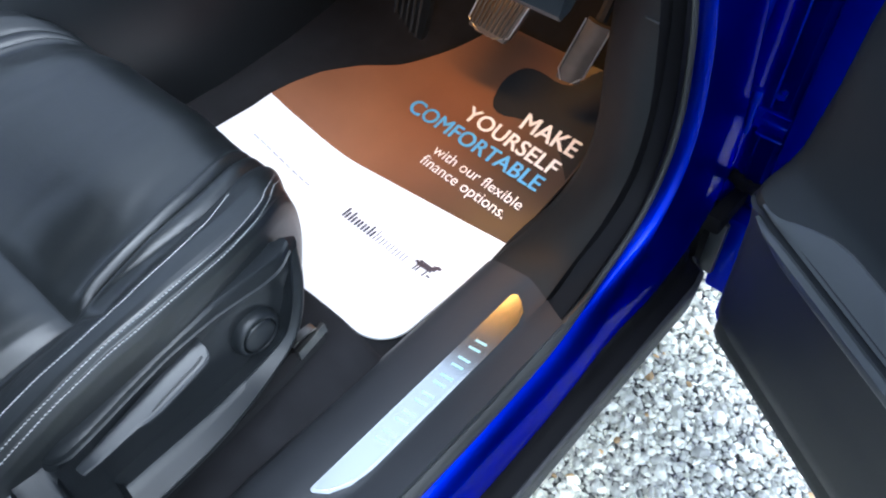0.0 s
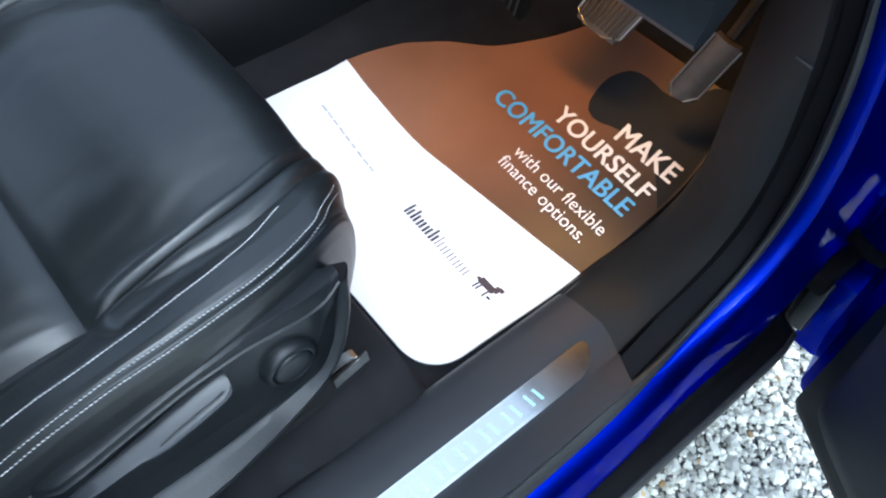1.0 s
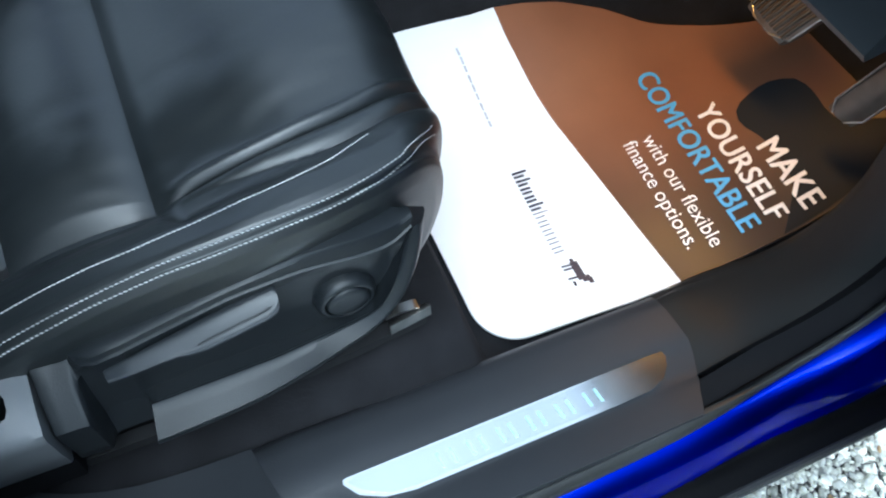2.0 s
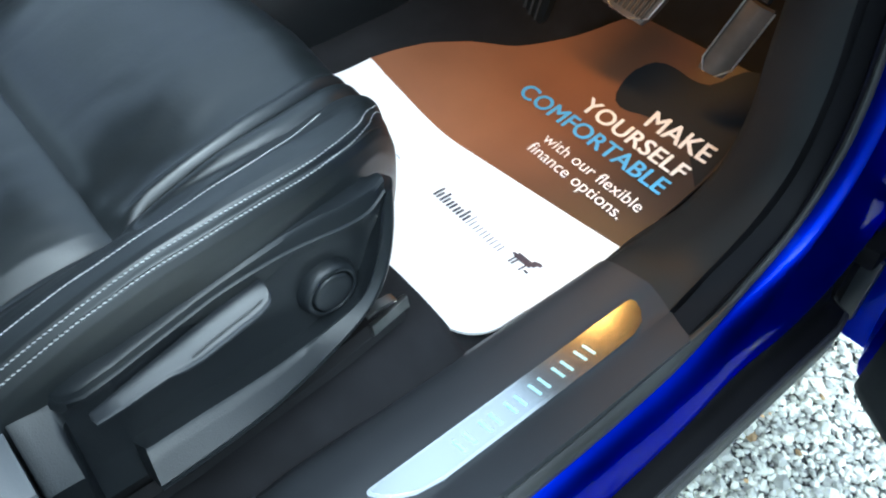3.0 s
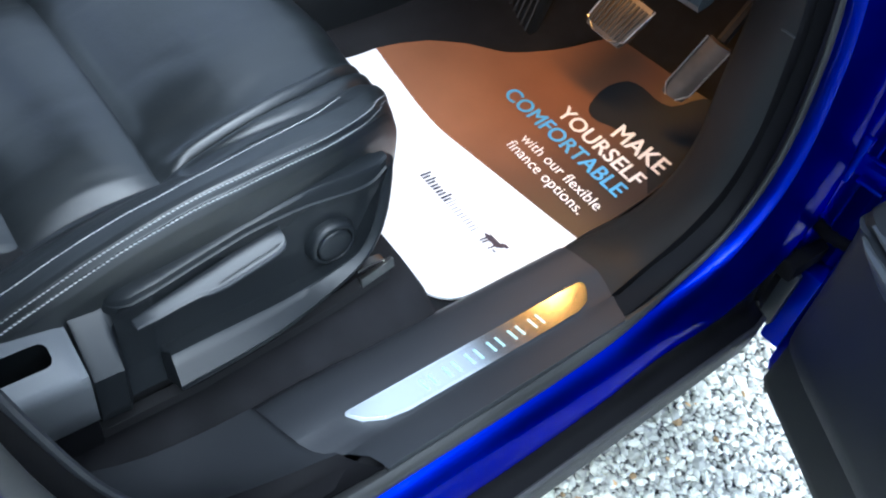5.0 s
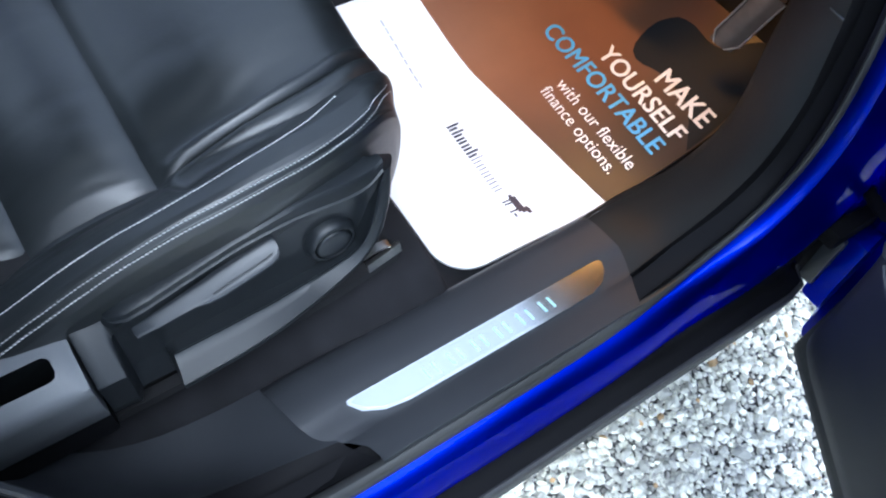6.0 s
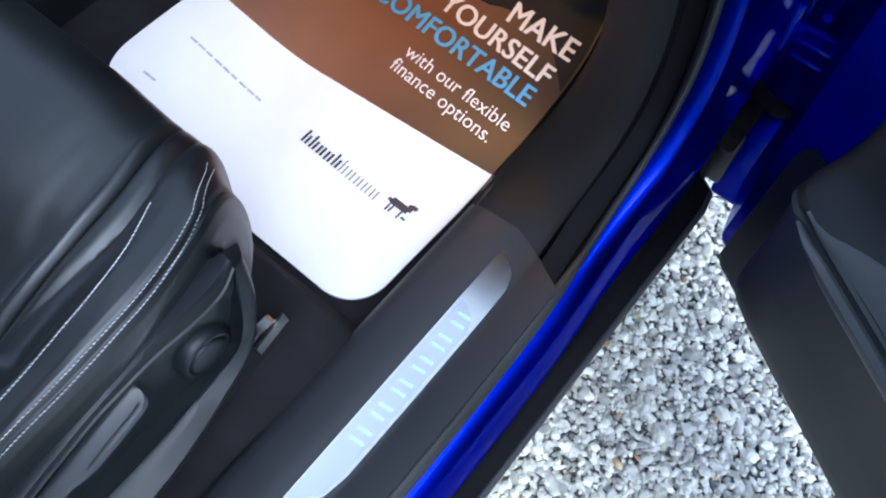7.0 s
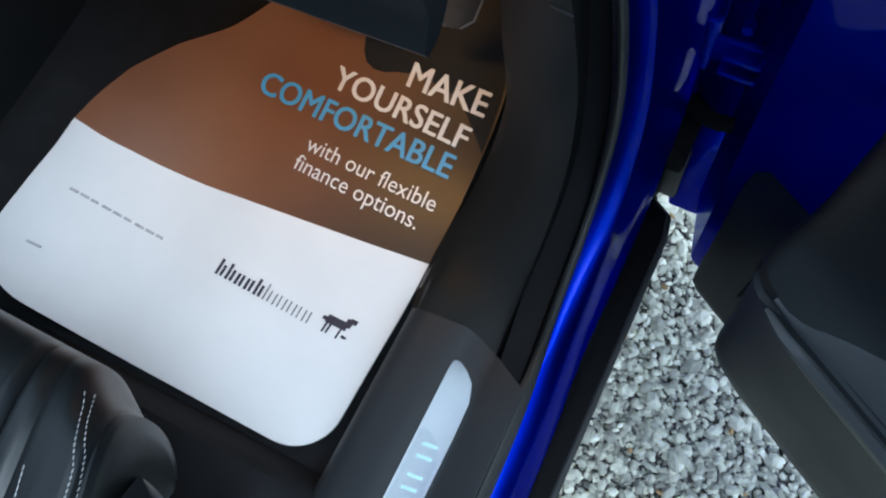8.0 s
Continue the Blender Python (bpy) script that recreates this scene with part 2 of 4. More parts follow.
def stones(name, mat, label, count_step, area, seed, chance, size, lift):
    """Loose angular stones strewn over an area, joined as one heap of stuff."""
    rng = np.random.default_rng(seed)
    shapes = []
    for k in range(14):
        b = bmesh.new()
        bmesh.ops.create_icosphere(b, subdivisions=1, radius=1)
        bmesh.ops.triangulate(b, faces=b.faces)
        v = np.array([p.co[:] for p in b.verts])
        v *= rng.uniform(0.78, 1.14, (len(v), 1))
        v *= rng.uniform((0.8, 0.55, 0.42), (1.5, 1.0, 0.75))
        b.verts.index_update()
        shapes.append((v, np.array([[q.index for q in f.verts] for f in b.faces])))
        b.free()
    V, F, base = [], [], 0
    x0, x1, y0, y1 = area
    for gx in np.arange(x0, x1, count_step):
        for gy in np.arange(y0, y1, count_step):
            if rng.random() > chance:
                continue
            v, f = shapes[rng.integers(len(shapes))]
            r = size * rng.lognormal(0, 0.34)
            a, t = rng.uniform(0, 6.283), rng.normal(0, 0.35)
            ca, sa, ct, st = math.cos(a), math.sin(a), math.cos(t), math.sin(t)
            rot = np.array([[ca, -sa, 0], [sa, ca, 0], [0, 0, 1]]) @ np.array([[1, 0, 0], [0, ct, -st], [0, st, ct]])
            c = np.array([gx + rng.normal(0, count_step * 0.4), gy + rng.normal(0, count_step * 0.4), lift + rng.uniform(-0.006, 0.003)])
            V.append(v @ rot.T * r + c)
            F.append(f + base)
            base += len(v)
    me = bpy.data.meshes.new(name)
    me.from_pydata(np.concatenate(V).tolist(), [], np.concatenate(F).tolist())
    me.materials.append(mat)
    return tagged(new(name, me), label, "gravel", kind="stuff")


gravel_bed()
stones("gravel", STONE, "loose angular grey and white gravel", 0.0080, (-0.30, 1.70, -0.20, 1.75), 5, 0.97, 0.0058, -0.003)
stones("gravel", STONE, "larger pale grey stones among the gravel", 0.026, (-0.10, 1.70, 0.0, 1.75), 7, 0.60, 0.0084, 0.0)
stones("gravel", STONE_WARM, "scattered tan and orange stones among the gravel", 0.05, (0.0, 1.9, 0.0, 1.9), 9, 0.34, 0.0058, 0.002)

# ---------------- car body round the door opening ----------------
car = thing("car", "metallic blue car with its front door open, on gravel", "car")

# inner edge of the painted opening: y, z, x
RING = [(.11, 1.30, -.12), (.14, 1.0, -.035), (.172, .75, .004), (.198, .63, .018), (.230, .548, .024), (.302, .481, .026), (.40, .453, .025), (.5, .451, .025),
        (.65, .451, .025), (.76, .456, .022), (.85, .468, .014), (.92, .492, .010), (.962, .535, .008), (.982, .60, .006), (.984, .68, .0), (.968, .78, -.010),
        (.925, .9, -.03), (.80, 1.08, -.07), (.55, 1.30, -.14), (.30, 1.38, -.17), (.16, 1.36, -.15), (.11, 1.30, -.12)]
ring = spline([(x, y, z) for y, z, x in RING], 150)


def ring_rows(section, i0=0, i1=150):
    """Sweep a section of (out, away) offsets round the opening."""
    rows = []
    for i in range(i0, i1):
        t = ring[min(i + 1, 149)] - ring[max(i - 1, 0)]
        t.x = 0
        t.normalize()
        away = Vector((0, t.z, -t.y))
        rows.append([ring[i] + Vector((dx, 0, 0)) + away * m for dx, m in section])
    return rows


BLUE = [(-.006, .012), (-.004, .002), (.0, .0), (.007, .0016), (.0145, .0072), (.0205, .0165), (.0255, .029), (.0290, .044), (.0302, .0550), (.0300, .0600), (.0265, .0640), (-.03, .068)]
PILLAR = [(-.006, .010), (-.004, .002), (.0, .0), (.008, -.0004), (.016, -.0004), (.0207, .002), (.0225, .010), (.031, .045), (.0385, .0715), (.0385, .0765), (.033, .081), (-.03, .086)]
frame_rows = []
for p, low, high in zip(ring, ring_rows(BLUE), ring_rows(PILLAR)):
    k = ease((p.y - .78) / .17) if p.z < 1.25 else 0.0
    wide = 1.0
    if p.y > .70 and p.z < 1.1:
        wide = interp(p.y, [.70, .78, .85, .92, .955, .97], [1, 1.05, 1.22, 1.55, 1.80, 1.75]) if p.z < .55 else interp(p.z, [.55, .60, .66], [1.75, 1.25, 1.0])
    row = []
    for j, (a, b) in enumerate(zip(low, high)):
        q, w = a.lerp(b, k), 1 + (wide - 1) * ease((j - 2) / 5)
        row.append(Vector((q.x, p.y + (q.y - p.y) * w, p.z + (q.z - p.z) * w)))
    frame_rows.append(row)
part("door_frame", lofted(frame_rows), PAINT, car, "glossy metallic blue painted door frame and rocker")
SEALS = [(-.014, -.010), (-.0100, -.0135), (-.0055, -.0145), (-.0015, -.0125), (.0020, -.0075), (.0030, -.0030), (.0020, .002), (-.014, .003)]
part("seal_base", lofted(ring_rows([(-.035, -.006), (-.012, -.003), (-.004, .0004), (-.007, .010), (-.035, .010)]), close_u=True), RUBBER, car, "black base of the door seal")
seal_rows = []
for p, row in zip(ring, ring_rows(SEALS)):
    k = 1 - .55 * ease((p.y - .72) / .12) if p.z < 1.1 else 1.0
    seal_rows.append([p + (q - p) * k for q in row])
part("door_seal", lofted(seal_rows, close_u=True), SEAL_LIP, car, "dark grey rubber door seal")

# black strip below the paint and matt rocker cladding along the bottom
def rocker(section):
    rows = []
    for y in [-.9, -.3, 0, .3, .5, .7, .85, .95, 1.02, 1.05, 1.068, 1.075]:
        end = ease((y - 1.04) / .035)
        rows.append([(x - .030 * end * (x > .03), y, z - .012 * end) for x, z in section])
    return lofted(rows)


part("rocker_gap", rocker([(.010, .396), (.040, .393), (.0470, .387), (.0475, .372), (.050, .359), (.058, .3515), (.0745, .3495)]), RUBBER, car, "black strip under the painted rocker")
part("rocker_cladding", rocker([(.068, .3475), (.0735, .3512), (.0768, .3500), (.0785, .3460), (.0782, .336), (.0765, .310), (.0745, .293), (.070, .285), (.060, .277), (.02, .266), (-.06, .262)]), CLADDING, car, "matt dark grey plastic rocker cladding")

# sill cover
def sill_cover():
    rows = []
    for t in (0, .08, .2, .4, .6, .8, .92, 1):
        r = []
        for x, z in ((-.119, .395), (-.119, .434), (-.1165, .446), (-.109, .4535), (-.095, .4575), (-.078, .460), (-.057, .4625), (-.054, .4615), (-.040, .4615), (-.030, .4615), (-.021, .4615), (-.018, .4635), (-.004, .4665), (.010, .4715), (.0175, .4725), (.0185, .462)):
            y0 = interp(x, [-.119, -.078, -.054, -.040, -.028, -.012, .0, .0185], [.383, .391, .397, .403, .414, .438, .445, .447])
            y1 = interp(x, [-.119, -.05, -.02, .0185], [.80, .80, .787, .764])
            y = y0 + (y1 - y0) * t
            r.append((x, y, z - (.004 if t == 0 else 0)))
        rows.append(r)
    return lofted(rows)


part("sill_cover", sill_cover(), SILL, car, "grained black plastic sill cover")

def plate_outline(z):
    pts = [(-.0535, .450), (-.0525, .4465), (-.049, .4455), (-.036, .455), (-.026, .475), (-.022, .50), (-.0215, .58), (-.0215, .70), (-.0225, .735), (-.028, .752), (-.038, .762), (-.0475, .767), (-.0525, .765), (-.0535, .758), (-.0535, .60)]
    return [(x, y, z) for x, y in pts]


plate = part("tread_plate", prism(plate_outline(.4668), (0, 0, -.005)), PLATE, car, "brushed steel sill plate with backlit lettering", smooth=False)
strip = [(-.0518, .456), (-.0500, .4505), (-.0465, .4510), (-.0365, .461), (-.0275, .480), (-.0245, .505), (-.0245, .675), (-.030, .690), (-.044, .699), (-.0515, .697)]
FROST = material("frosted_steel", (0.76, 0.79, 0.80), 0.17, metal=1.0, grain=60, bump=0.02, stain=0.05)
part("frosted_strip", prism([(x, y, .4669) for x, y in strip], (0, 0, -.001)), FROST, plate, smooth=False)
# lettering of the brand as plain glowing bars
for k in range(6):
    y = .525 + k * .0292
    bm = bmesh.new()
    for o in (.0, .0115):
        outline = [(x, y + o + yy, .4674) for x, yy in ((-.0440, .002), (-.0440, .0050), (-.0300, .0068), (-.0300, .0038))]
        top = [bm.verts.new(p) for p in outline]
        low = [bm.verts.new((p[0], p[1], p[2] - .0008)) for p in outline]
        bm.faces.new(top)
        for i in range(4):
            bm.faces.new((top[i], low[i], low[(i + 1) % 4], top[(i + 1) % 4]))
    part("lettering_bar", bm, GLOW, plate, "glowing pale cyan bar", smooth=False)

# Sill plastic made darker here: the panel's shade is in the colour.
KICK = material("darkened_sill_plastic", (0.010, 0.012, 0.013), 0.52, grain=1000, bump=0.25, stain=0.15, spec=0.22)
# kick panel: from the seal's inner edge across to the footwell
KICK_IN = spline([(-.020, .784, .464), (-.021, .82, .477), (-.021, .87, .497), (-.021, .912, .526), (-.022, .943, .566), (-.026, .960, .63), (-.029, .952, .70), (-.034, .93, .80), (-.05, .89, .93)], 34)
KICK_FR = spline([(-.119, .797, .448), (-.118, .86, .440), (-.115, .905, .440), (-.112, .945, .456), (-.108, .98, .495), (-.106, .996, .555), (-.108, .992, .64), (-.108, .985, .75), (-.110, .96, .93)], 34)
SILL_X = [-.119, -.1165, -.109, -.095, -.078, -.057, -.021, -.018, -.004]
SILL_Z = [.434, .446, .4535, .4575, .460, .4625, .4615, .4635, .4665]
rows = []
for i, (a, b) in enumerate(zip(KICK_IN, KICK_FR)):
    r = []
    for t in range(13):
        p = a.lerp(b, t / 12) + Vector((.008, -.012, .010)) * math.sin(math.pi * t / 12) * ease(i / 10)
        k = 1 - ease(i / 7)
        p.z += (interp(p.x, SILL_X, SILL_Z) + min(.0009, -.004 + .0026 * i) - p.z) * k
        r.append(p)
    rows.append(r)
part("kick_panel", slab(rows, (-.01, .03, -.01)), KICK, car, "smooth dark grey plastic kick panel, darkened for the shade it stands in")
part("panel_seam", tube([KICK_IN[22].lerp(KICK_FR[22], t) + Vector((.008, -.012, .010)) * math.sin(math.pi * t) + Vector((.001, -.001, .001)) for t in (.02, .12, .24, .34)], .0012, 6), SATIN, car)
# wide black seal between the kick panel and the frame
RING_IN = spline([(.012, .765, .466), (.010, .80, .470), (.006, .875, .486), (.004, .925, .510), (.002, .953, .551), (.0, .966, .62), (-.006, .964, .70), (-.014, .947, .80), (-.03, .91, .93)], 34)
rows = [[a.lerp(b, t / 6) + Vector((-.008, .040, -.030)) * math.sin(math.pi * t / 6) ** .6 for t in range(7)] for a, b in zip(KICK_IN, RING_IN)]
part("seal_channel", slab(rows, (0, .02, -.01)), RUBBER, car, "deep black door seal channel")

# lower B-pillar cover behind the sill cover
P_IN = spline([(-.119, .385, .440), (-.121, .33, .438), (-.128, .27, .438), (-.147, .215, .440), (-.180, .17, .446), (-.185, .12, .50), (-.18, .08, .70), (-.18, .05, .92)], 30)
P_OUT = spline([(-.024, .422, .4585), (-.030, .370, .462), (-.033, .312, .478), (-.027, .264, .526), (-.022, .228, .61), (-.022, .205, .70), (-.024, .19, .78), (-.05, .165, .95)], 30)
rows = [[a.lerp(b, t / 9) + Vector((.004, -.014, -.016)) * math.sin(math.pi * t / 9) * ease(i / 8) for t in range(10)] for i, (a, b) in enumerate(zip(P_IN, P_OUT))]
part("pillar_cover", slab(rows, (0, -.012, -.03)), SILL, car, "dark plastic lower pillar cover sweeping up")
# sunk black strip beside the seal
P_EDGE = spline([(.013, .447, .4640), (.009, .39, .462), (.006, .322, .474), (.006, .266, .512), (.006, .223, .60), (.002, .195, .70), (-.003, .178, .79), (-.035, .150, .96)], 30)
rows = [[a.lerp(b, t / 5) + Vector((-.002, -.010, -.030)) * math.sin(math.pi * t / 5) ** .7 * (.12 + .88 * ease(i / 9)) for t in range(6)] for i, (a, b) in enumerate(zip(P_OUT, P_EDGE))]
part("pillar_edge", slab(rows, (0, -.01, -.02)), RUBBER, car, "black strip beside the door seal")

part("pillar_lip", tube([p + Vector((0, 0, .0005 - .0055 * (1 - ease(k / 6)))) for k, p in enumerate(P_OUT[9:])], .0036, 8), SILL, car, "satin lip along the pillar cover")

# floor, footwell walls and cabin lining
floor_rows = []
for y, z, hump in ((-.7, .430, 0), (.2, .430, 0), (.38, .432, .1), (.44, .440, .4), (.50, .448, .85), (.57, .450, 1), (.594, .450, 1), (.602, .449, .97), (.609, .444, .75), (.616, .430, .3), (.626, .408, 0), (.66, .402, 0), (.82, .402, 0), (.95, .414, 0), (1.05, .432, 0), (1.15, .478, 0), (1.25, .60, 0), (1.42, .78, 0)):
    floor_rows.append([(x, y, z + hump * interp(x, [-.66, -.25, -.19, -.15, -.142, -.12, -.10], [.036, .036, .034, .025, .022, .004, -.006]) + (.04 * ease((-.40 - x) / .2) if y > .63 else 0)) for x in (-.66, -.6, -.5, -.4, -.3, -.25, -.21, -.18, -.16, -.15, -.142, -.13, -.12, -.11, -.10)])
part("carpet", slab(floor_rows, (0, 0, -.05)), CARPET, car, "black carpet with a step under the seat")
part("underbody", block((-1.42, -1.5, .24), (-.02, 2.2, .36), .02), DARK, car)
tunnel = [[(x, y, z) for x, z in ((-.66, .38), (-.645, .55), (-.63, .66), (-.66, .72), (-.80, .74), (-.84, .40))] for y in (-.7, 0, .5, .9, 1.45)]
part("centre_console", lofted(tunnel, caps=True), PLASTIC, car, "black plastic centre console side")
dash = [[(x, y, z) for y, z in ((.874, .785), (.864, .764), (.868, .757), (.885, .762), (.92, .80), (1.40, .84), (1.45, 1.0), (1.1, 1.02), (.92, .98), (.86, .88))] for x in (-1.40, -.8, -.45, -.25, -.16, -.115, -.10)]
part("knee_panel", lofted(dash, close_u=True, caps=True), PLASTIC, car, "dark grey lower dashboard panel")
part("bulkhead", block((-1.42, 1.43, .30), (.0, 1.47, 1.0), .01), DARK, car)
# Roof and far pillars, out of view, added to shape reflections on the seat.
roof = [[(x, y, 1.60 - .05 * ((x + .72) / .56) ** 2 - .04 * max(0, (y - .1) / .4) ** 2) for x in (-1.28, -1.2, -1.0, -.72, -.44, -.26, -.16)] for y in (-.72, -.4, -.1, .1, .25, .36)]
part("roof", slab(roof, (0, 0, .02)), PAINT, car, "blue car roof, out of view")
part("roof_lining", slab([[Vector(p) + Vector((0, 0, -.004)) for p in r] for r in roof], (0, 0, -.02)), DARK, car, "dark roof lining, out of view")
part("far_pillar", tube([(-1.40, 1.33, .94), (-1.37, 1.05, 1.18), (-1.26, .35, 1.56)], .035, 10), PAINT, car, "blue far windscreen pillar, out of view")
part("far_pillar", tube([(-1.40, .12, .94), (-1.35, .10, 1.25), (-1.26, .08, 1.55)], .045, 10), PAINT, car, "blue far door pillar, out of view")
part("far_side_lining", block((-1.46, -.7, .30), (-1.42, 1.45, .96), .01), DARK, car)
part("rear_lining", block((-1.42, -.74, .30), (-.06, -.70, 1.42), .01), DARK, car)
part("rear_side_panel", block((-.06, -.74, .385), (.03, .10, 1.0), .02), PAINT, car, "blue rear body side")
part("front_fender", block((-.02, 1.16, .40), (.075, 1.9, .95), .03), PAINT, car, "blue front wing behind the door hinge")
part("hinge_post", slab([[(x, y, z) for x, y in ((-.08, 1.070), (.005, 1.074), (.030, 1.085), (.042, 1.108), (.046, 1.16))] for z in (.42, .50, .60, .72, .84, .95)], (-.01, .02, 0)), PAINT, car, "blue painted hinge post behind the pillar edge")
part("post_foot", block((-.06, 1.080, .25), (.044, 1.17, .43), .012), RUBBER, car, "black foot of the hinge post")
part("wing_edge", slab([[(x, y, z) for x, y in ((.050, 1.158), (.072, 1.150), (.090, 1.158), (.108, 1.19), (.112, 1.24))] for z in (.40, .5, .6, .72, .84, .95)], (-.004, .01, 0)), PAINT, car, "blue rear edge of the front wing")
# Out of view; added over the hinge gap to keep daylight out of it.
part("wing_top", slab([[(x, y, .962 + .02 * (x < 0)) for x in (-.16, -.08, .0, .06, .105)] for y in (1.052, 1.10, 1.2, 1.3, 1.40)], (0, 0, .03)), PAINT, car, "blue wing top beside the windscreen, out of view, shading the hinge gap")
part("wing_foot", block((.058, 1.116, .252), (.104, 1.20, .398), .008), PAINT, car, "blue lower end of the front wing")
part("gap_floor", block((-.02, 1.074, .395), (.064, 1.17, .425), .006), RUBBER, car, "black floor of the hinge gap")
part("edge_clip", block((.040, 1.108, .285), (.066, 1.150, .388), .005), SATIN, car, "grey plastic clip at the end of the rocker")
part("fender_liner", block((-.02, 1.10, .26), (.046, 1.20, .40), .015), CLADDING, car)
for bx, bz in ((.022, .665), (.028, .545)):
    part("bolt", tube([(bx, 1.084, bz), (bx, 1.071, bz)], .0065, 6), PAINT, car, "blue painted hinge bolt")
# footwell lamp under the dashboard
part("footwell_lamp", block((-.365, .966, .772), (-.195, .996, .782), .002), LAMP, car, "small warm footwell lamp, lit")
footlight = new("footwell_light", bpy.data.lights.new("footwell_light", "AREA"))
footlight.data.shape, footlight.data.size, footlight.data.size_y = "RECTANGLE", .150, .022
footlight.data.energy, footlight.data.color = 0.36, (1.0, .43, .08)
footlight.data.spread = radians(140)
footlight.matrix_world = look((-.280, .982, .766), (-.280, .97, .45))

# ---------------- paper floor mat ----------------
mat = thing("paper_floor_mat", "brown and white printed paper mat lying in the driver's footwell", "floor mat")


def mat_z(x, y):
    return .414 + .11 * max(0, y - .80) + 2.2 * max(0, y - 1.0) ** 2 + .04 * ease((-.38 - x) / .18) + .0011 * noise.noise((x * 7, y * 7, 1.3))


TURN = [radians(7.5 * k) for k in range(13)]
L_Y = [.710 - .074 * math.cos(a) for a in TURN] + [.76, .836, .87, .916, .968, 1.013, 1.058, 1.100, 1.128, 1.146, 1.152]
L_X = [-.485 - .080 * math.sin(a) for a in TURN] + [-.565, -.562, -.554, -.537, -.505, -.468, -.442, -.414, -.395, -.378, -.360]
R_Y = [.680 - .048 * math.cos(a) for a in TURN] + [.74, .86, .93, 1.0, 1.05, 1.10, 1.152]
R_X = [-.1855 + .050 * math.sin(a) for a in TURN] + [-.134, -.130, -.129, -.132, -.136, -.145, -.16]


def mat_point(s, y, lift=0.0):
    a, b = interp(y, L_Y, L_X), interp(y, R_Y, R_X)
    x = a + (b - a) * s
    return Vector((x, y, mat_z(x, y) + lift))


def border_y(s):
    return interp(s, [0, .1, .25, .45, .6, .85, 1], [.836, .831, .834, .841, .845, .852, .857])


white_rows, print_rows = [], []
for k in range(25):
    v = k / 24
    w = v ** 2.2
    white_rows.append([mat_point(i / 24, (.632 + .004 * (1 - i / 24)) * (1 - w) + border_y(i / 24) * w) for i in range(25)])
    print_rows.append([mat_point(i / 24, border_y(i / 24) * (1 - v) + 1.152 * v) for i in range(25)])
part("white_panel", slab(white_rows, (0, 0, -.003)), PAPER, mat, "plain glossy white paper end")
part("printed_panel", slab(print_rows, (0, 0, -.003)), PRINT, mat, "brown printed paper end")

# dark sheet just above the mat, from its right edge to a rounded end
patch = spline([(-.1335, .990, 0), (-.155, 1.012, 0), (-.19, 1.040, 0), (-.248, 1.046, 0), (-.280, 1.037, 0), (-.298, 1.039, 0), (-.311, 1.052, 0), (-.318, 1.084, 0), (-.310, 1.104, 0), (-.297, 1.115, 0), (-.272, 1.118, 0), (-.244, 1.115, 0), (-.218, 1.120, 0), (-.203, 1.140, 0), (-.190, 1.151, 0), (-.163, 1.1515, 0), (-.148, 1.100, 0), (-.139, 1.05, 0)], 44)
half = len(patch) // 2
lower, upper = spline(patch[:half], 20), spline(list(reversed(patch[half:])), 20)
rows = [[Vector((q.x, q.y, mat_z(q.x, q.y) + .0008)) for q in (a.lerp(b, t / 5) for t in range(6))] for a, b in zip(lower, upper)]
part("dark_patch", lofted(rows), PATCH, mat, "dark patch with rounded end")


def print_text(text, x0, x1, y0, y1, cap, ink, bold, name):
    """Lettering laid on the mat: baseline from (x0, y0) to (x1, y1). Bold type is thickened by shifted layers."""
    cu = bpy.data.curves.new(name, "FONT")
    cu.body, cu.size, cu.resolution_u = text, 1.0, 4
    src = bpy.data.meshes.new_from_object(bpy.data.objects.new(name, cu))
    co = [v.co.copy() for v in src.vertices]
    lo, hi = min(c.x for c in co) - bold, max(c.x for c in co) + bold
    bm = bmesh.new()
    layers = ((-bold, -bold * .5), (bold, bold * .5), (-bold, bold * .5), (bold, -bold * .5), (0, 0)) if bold else ((0, 0),)
    for k, (dx, dy) in enumerate(layers):
        vs = []
        for c in co:
            t = (c.x + dx - lo) / (hi - lo)
            up = (c.y + dy) / .72 * cap
            x, y = x0 + (x1 - x0) * t - .05 * up, y0 + (y1 - y0) * t + up
            vs.append(bm.verts.new((x, y, mat_z(x, y) + .0014 + .00012 * k)))
        for f in src.polygons:
            bm.faces.new([vs[i] for i in f.vertices])
    return part(name, bm, ink, mat, "printed words: " + text, smooth=False)


print_text("MAKE", -.247, -.149, 1.032, 1.028, .0285, INK_WHITE, .020, "print_line")
print_text("YOURSELF", -.328, -.153, 1.000, .985, .0285, INK_WHITE, .020, "print_line")
print_text("COMFORTABLE", -.405, -.154, .963, .949, .0285, INK_BLUE, .020, "print_line")
print_text("with our flexible", -.317, -.152, .920, .909, .0192, INK_WHITE, 0, "print_line")
print_text("finance options.", -.319, -.161, .895, .884, .0192, INK_WHITE, 0, "print_line")


def mat_bar(name, x0, x1, y0, y1, h, ink, label):
    rows = []
    for k in range(7):
        x, y = x0 + (x1 - x0) * k / 6, y0 + (y1 - y0) * k / 6
        rows.append([Vector((x, y, mat_z(x, y) + .0012)), Vector((x, y + h, mat_z(x, y + h) + .0012))])
    part(name, lofted(rows), ink, mat, label, smooth=False)


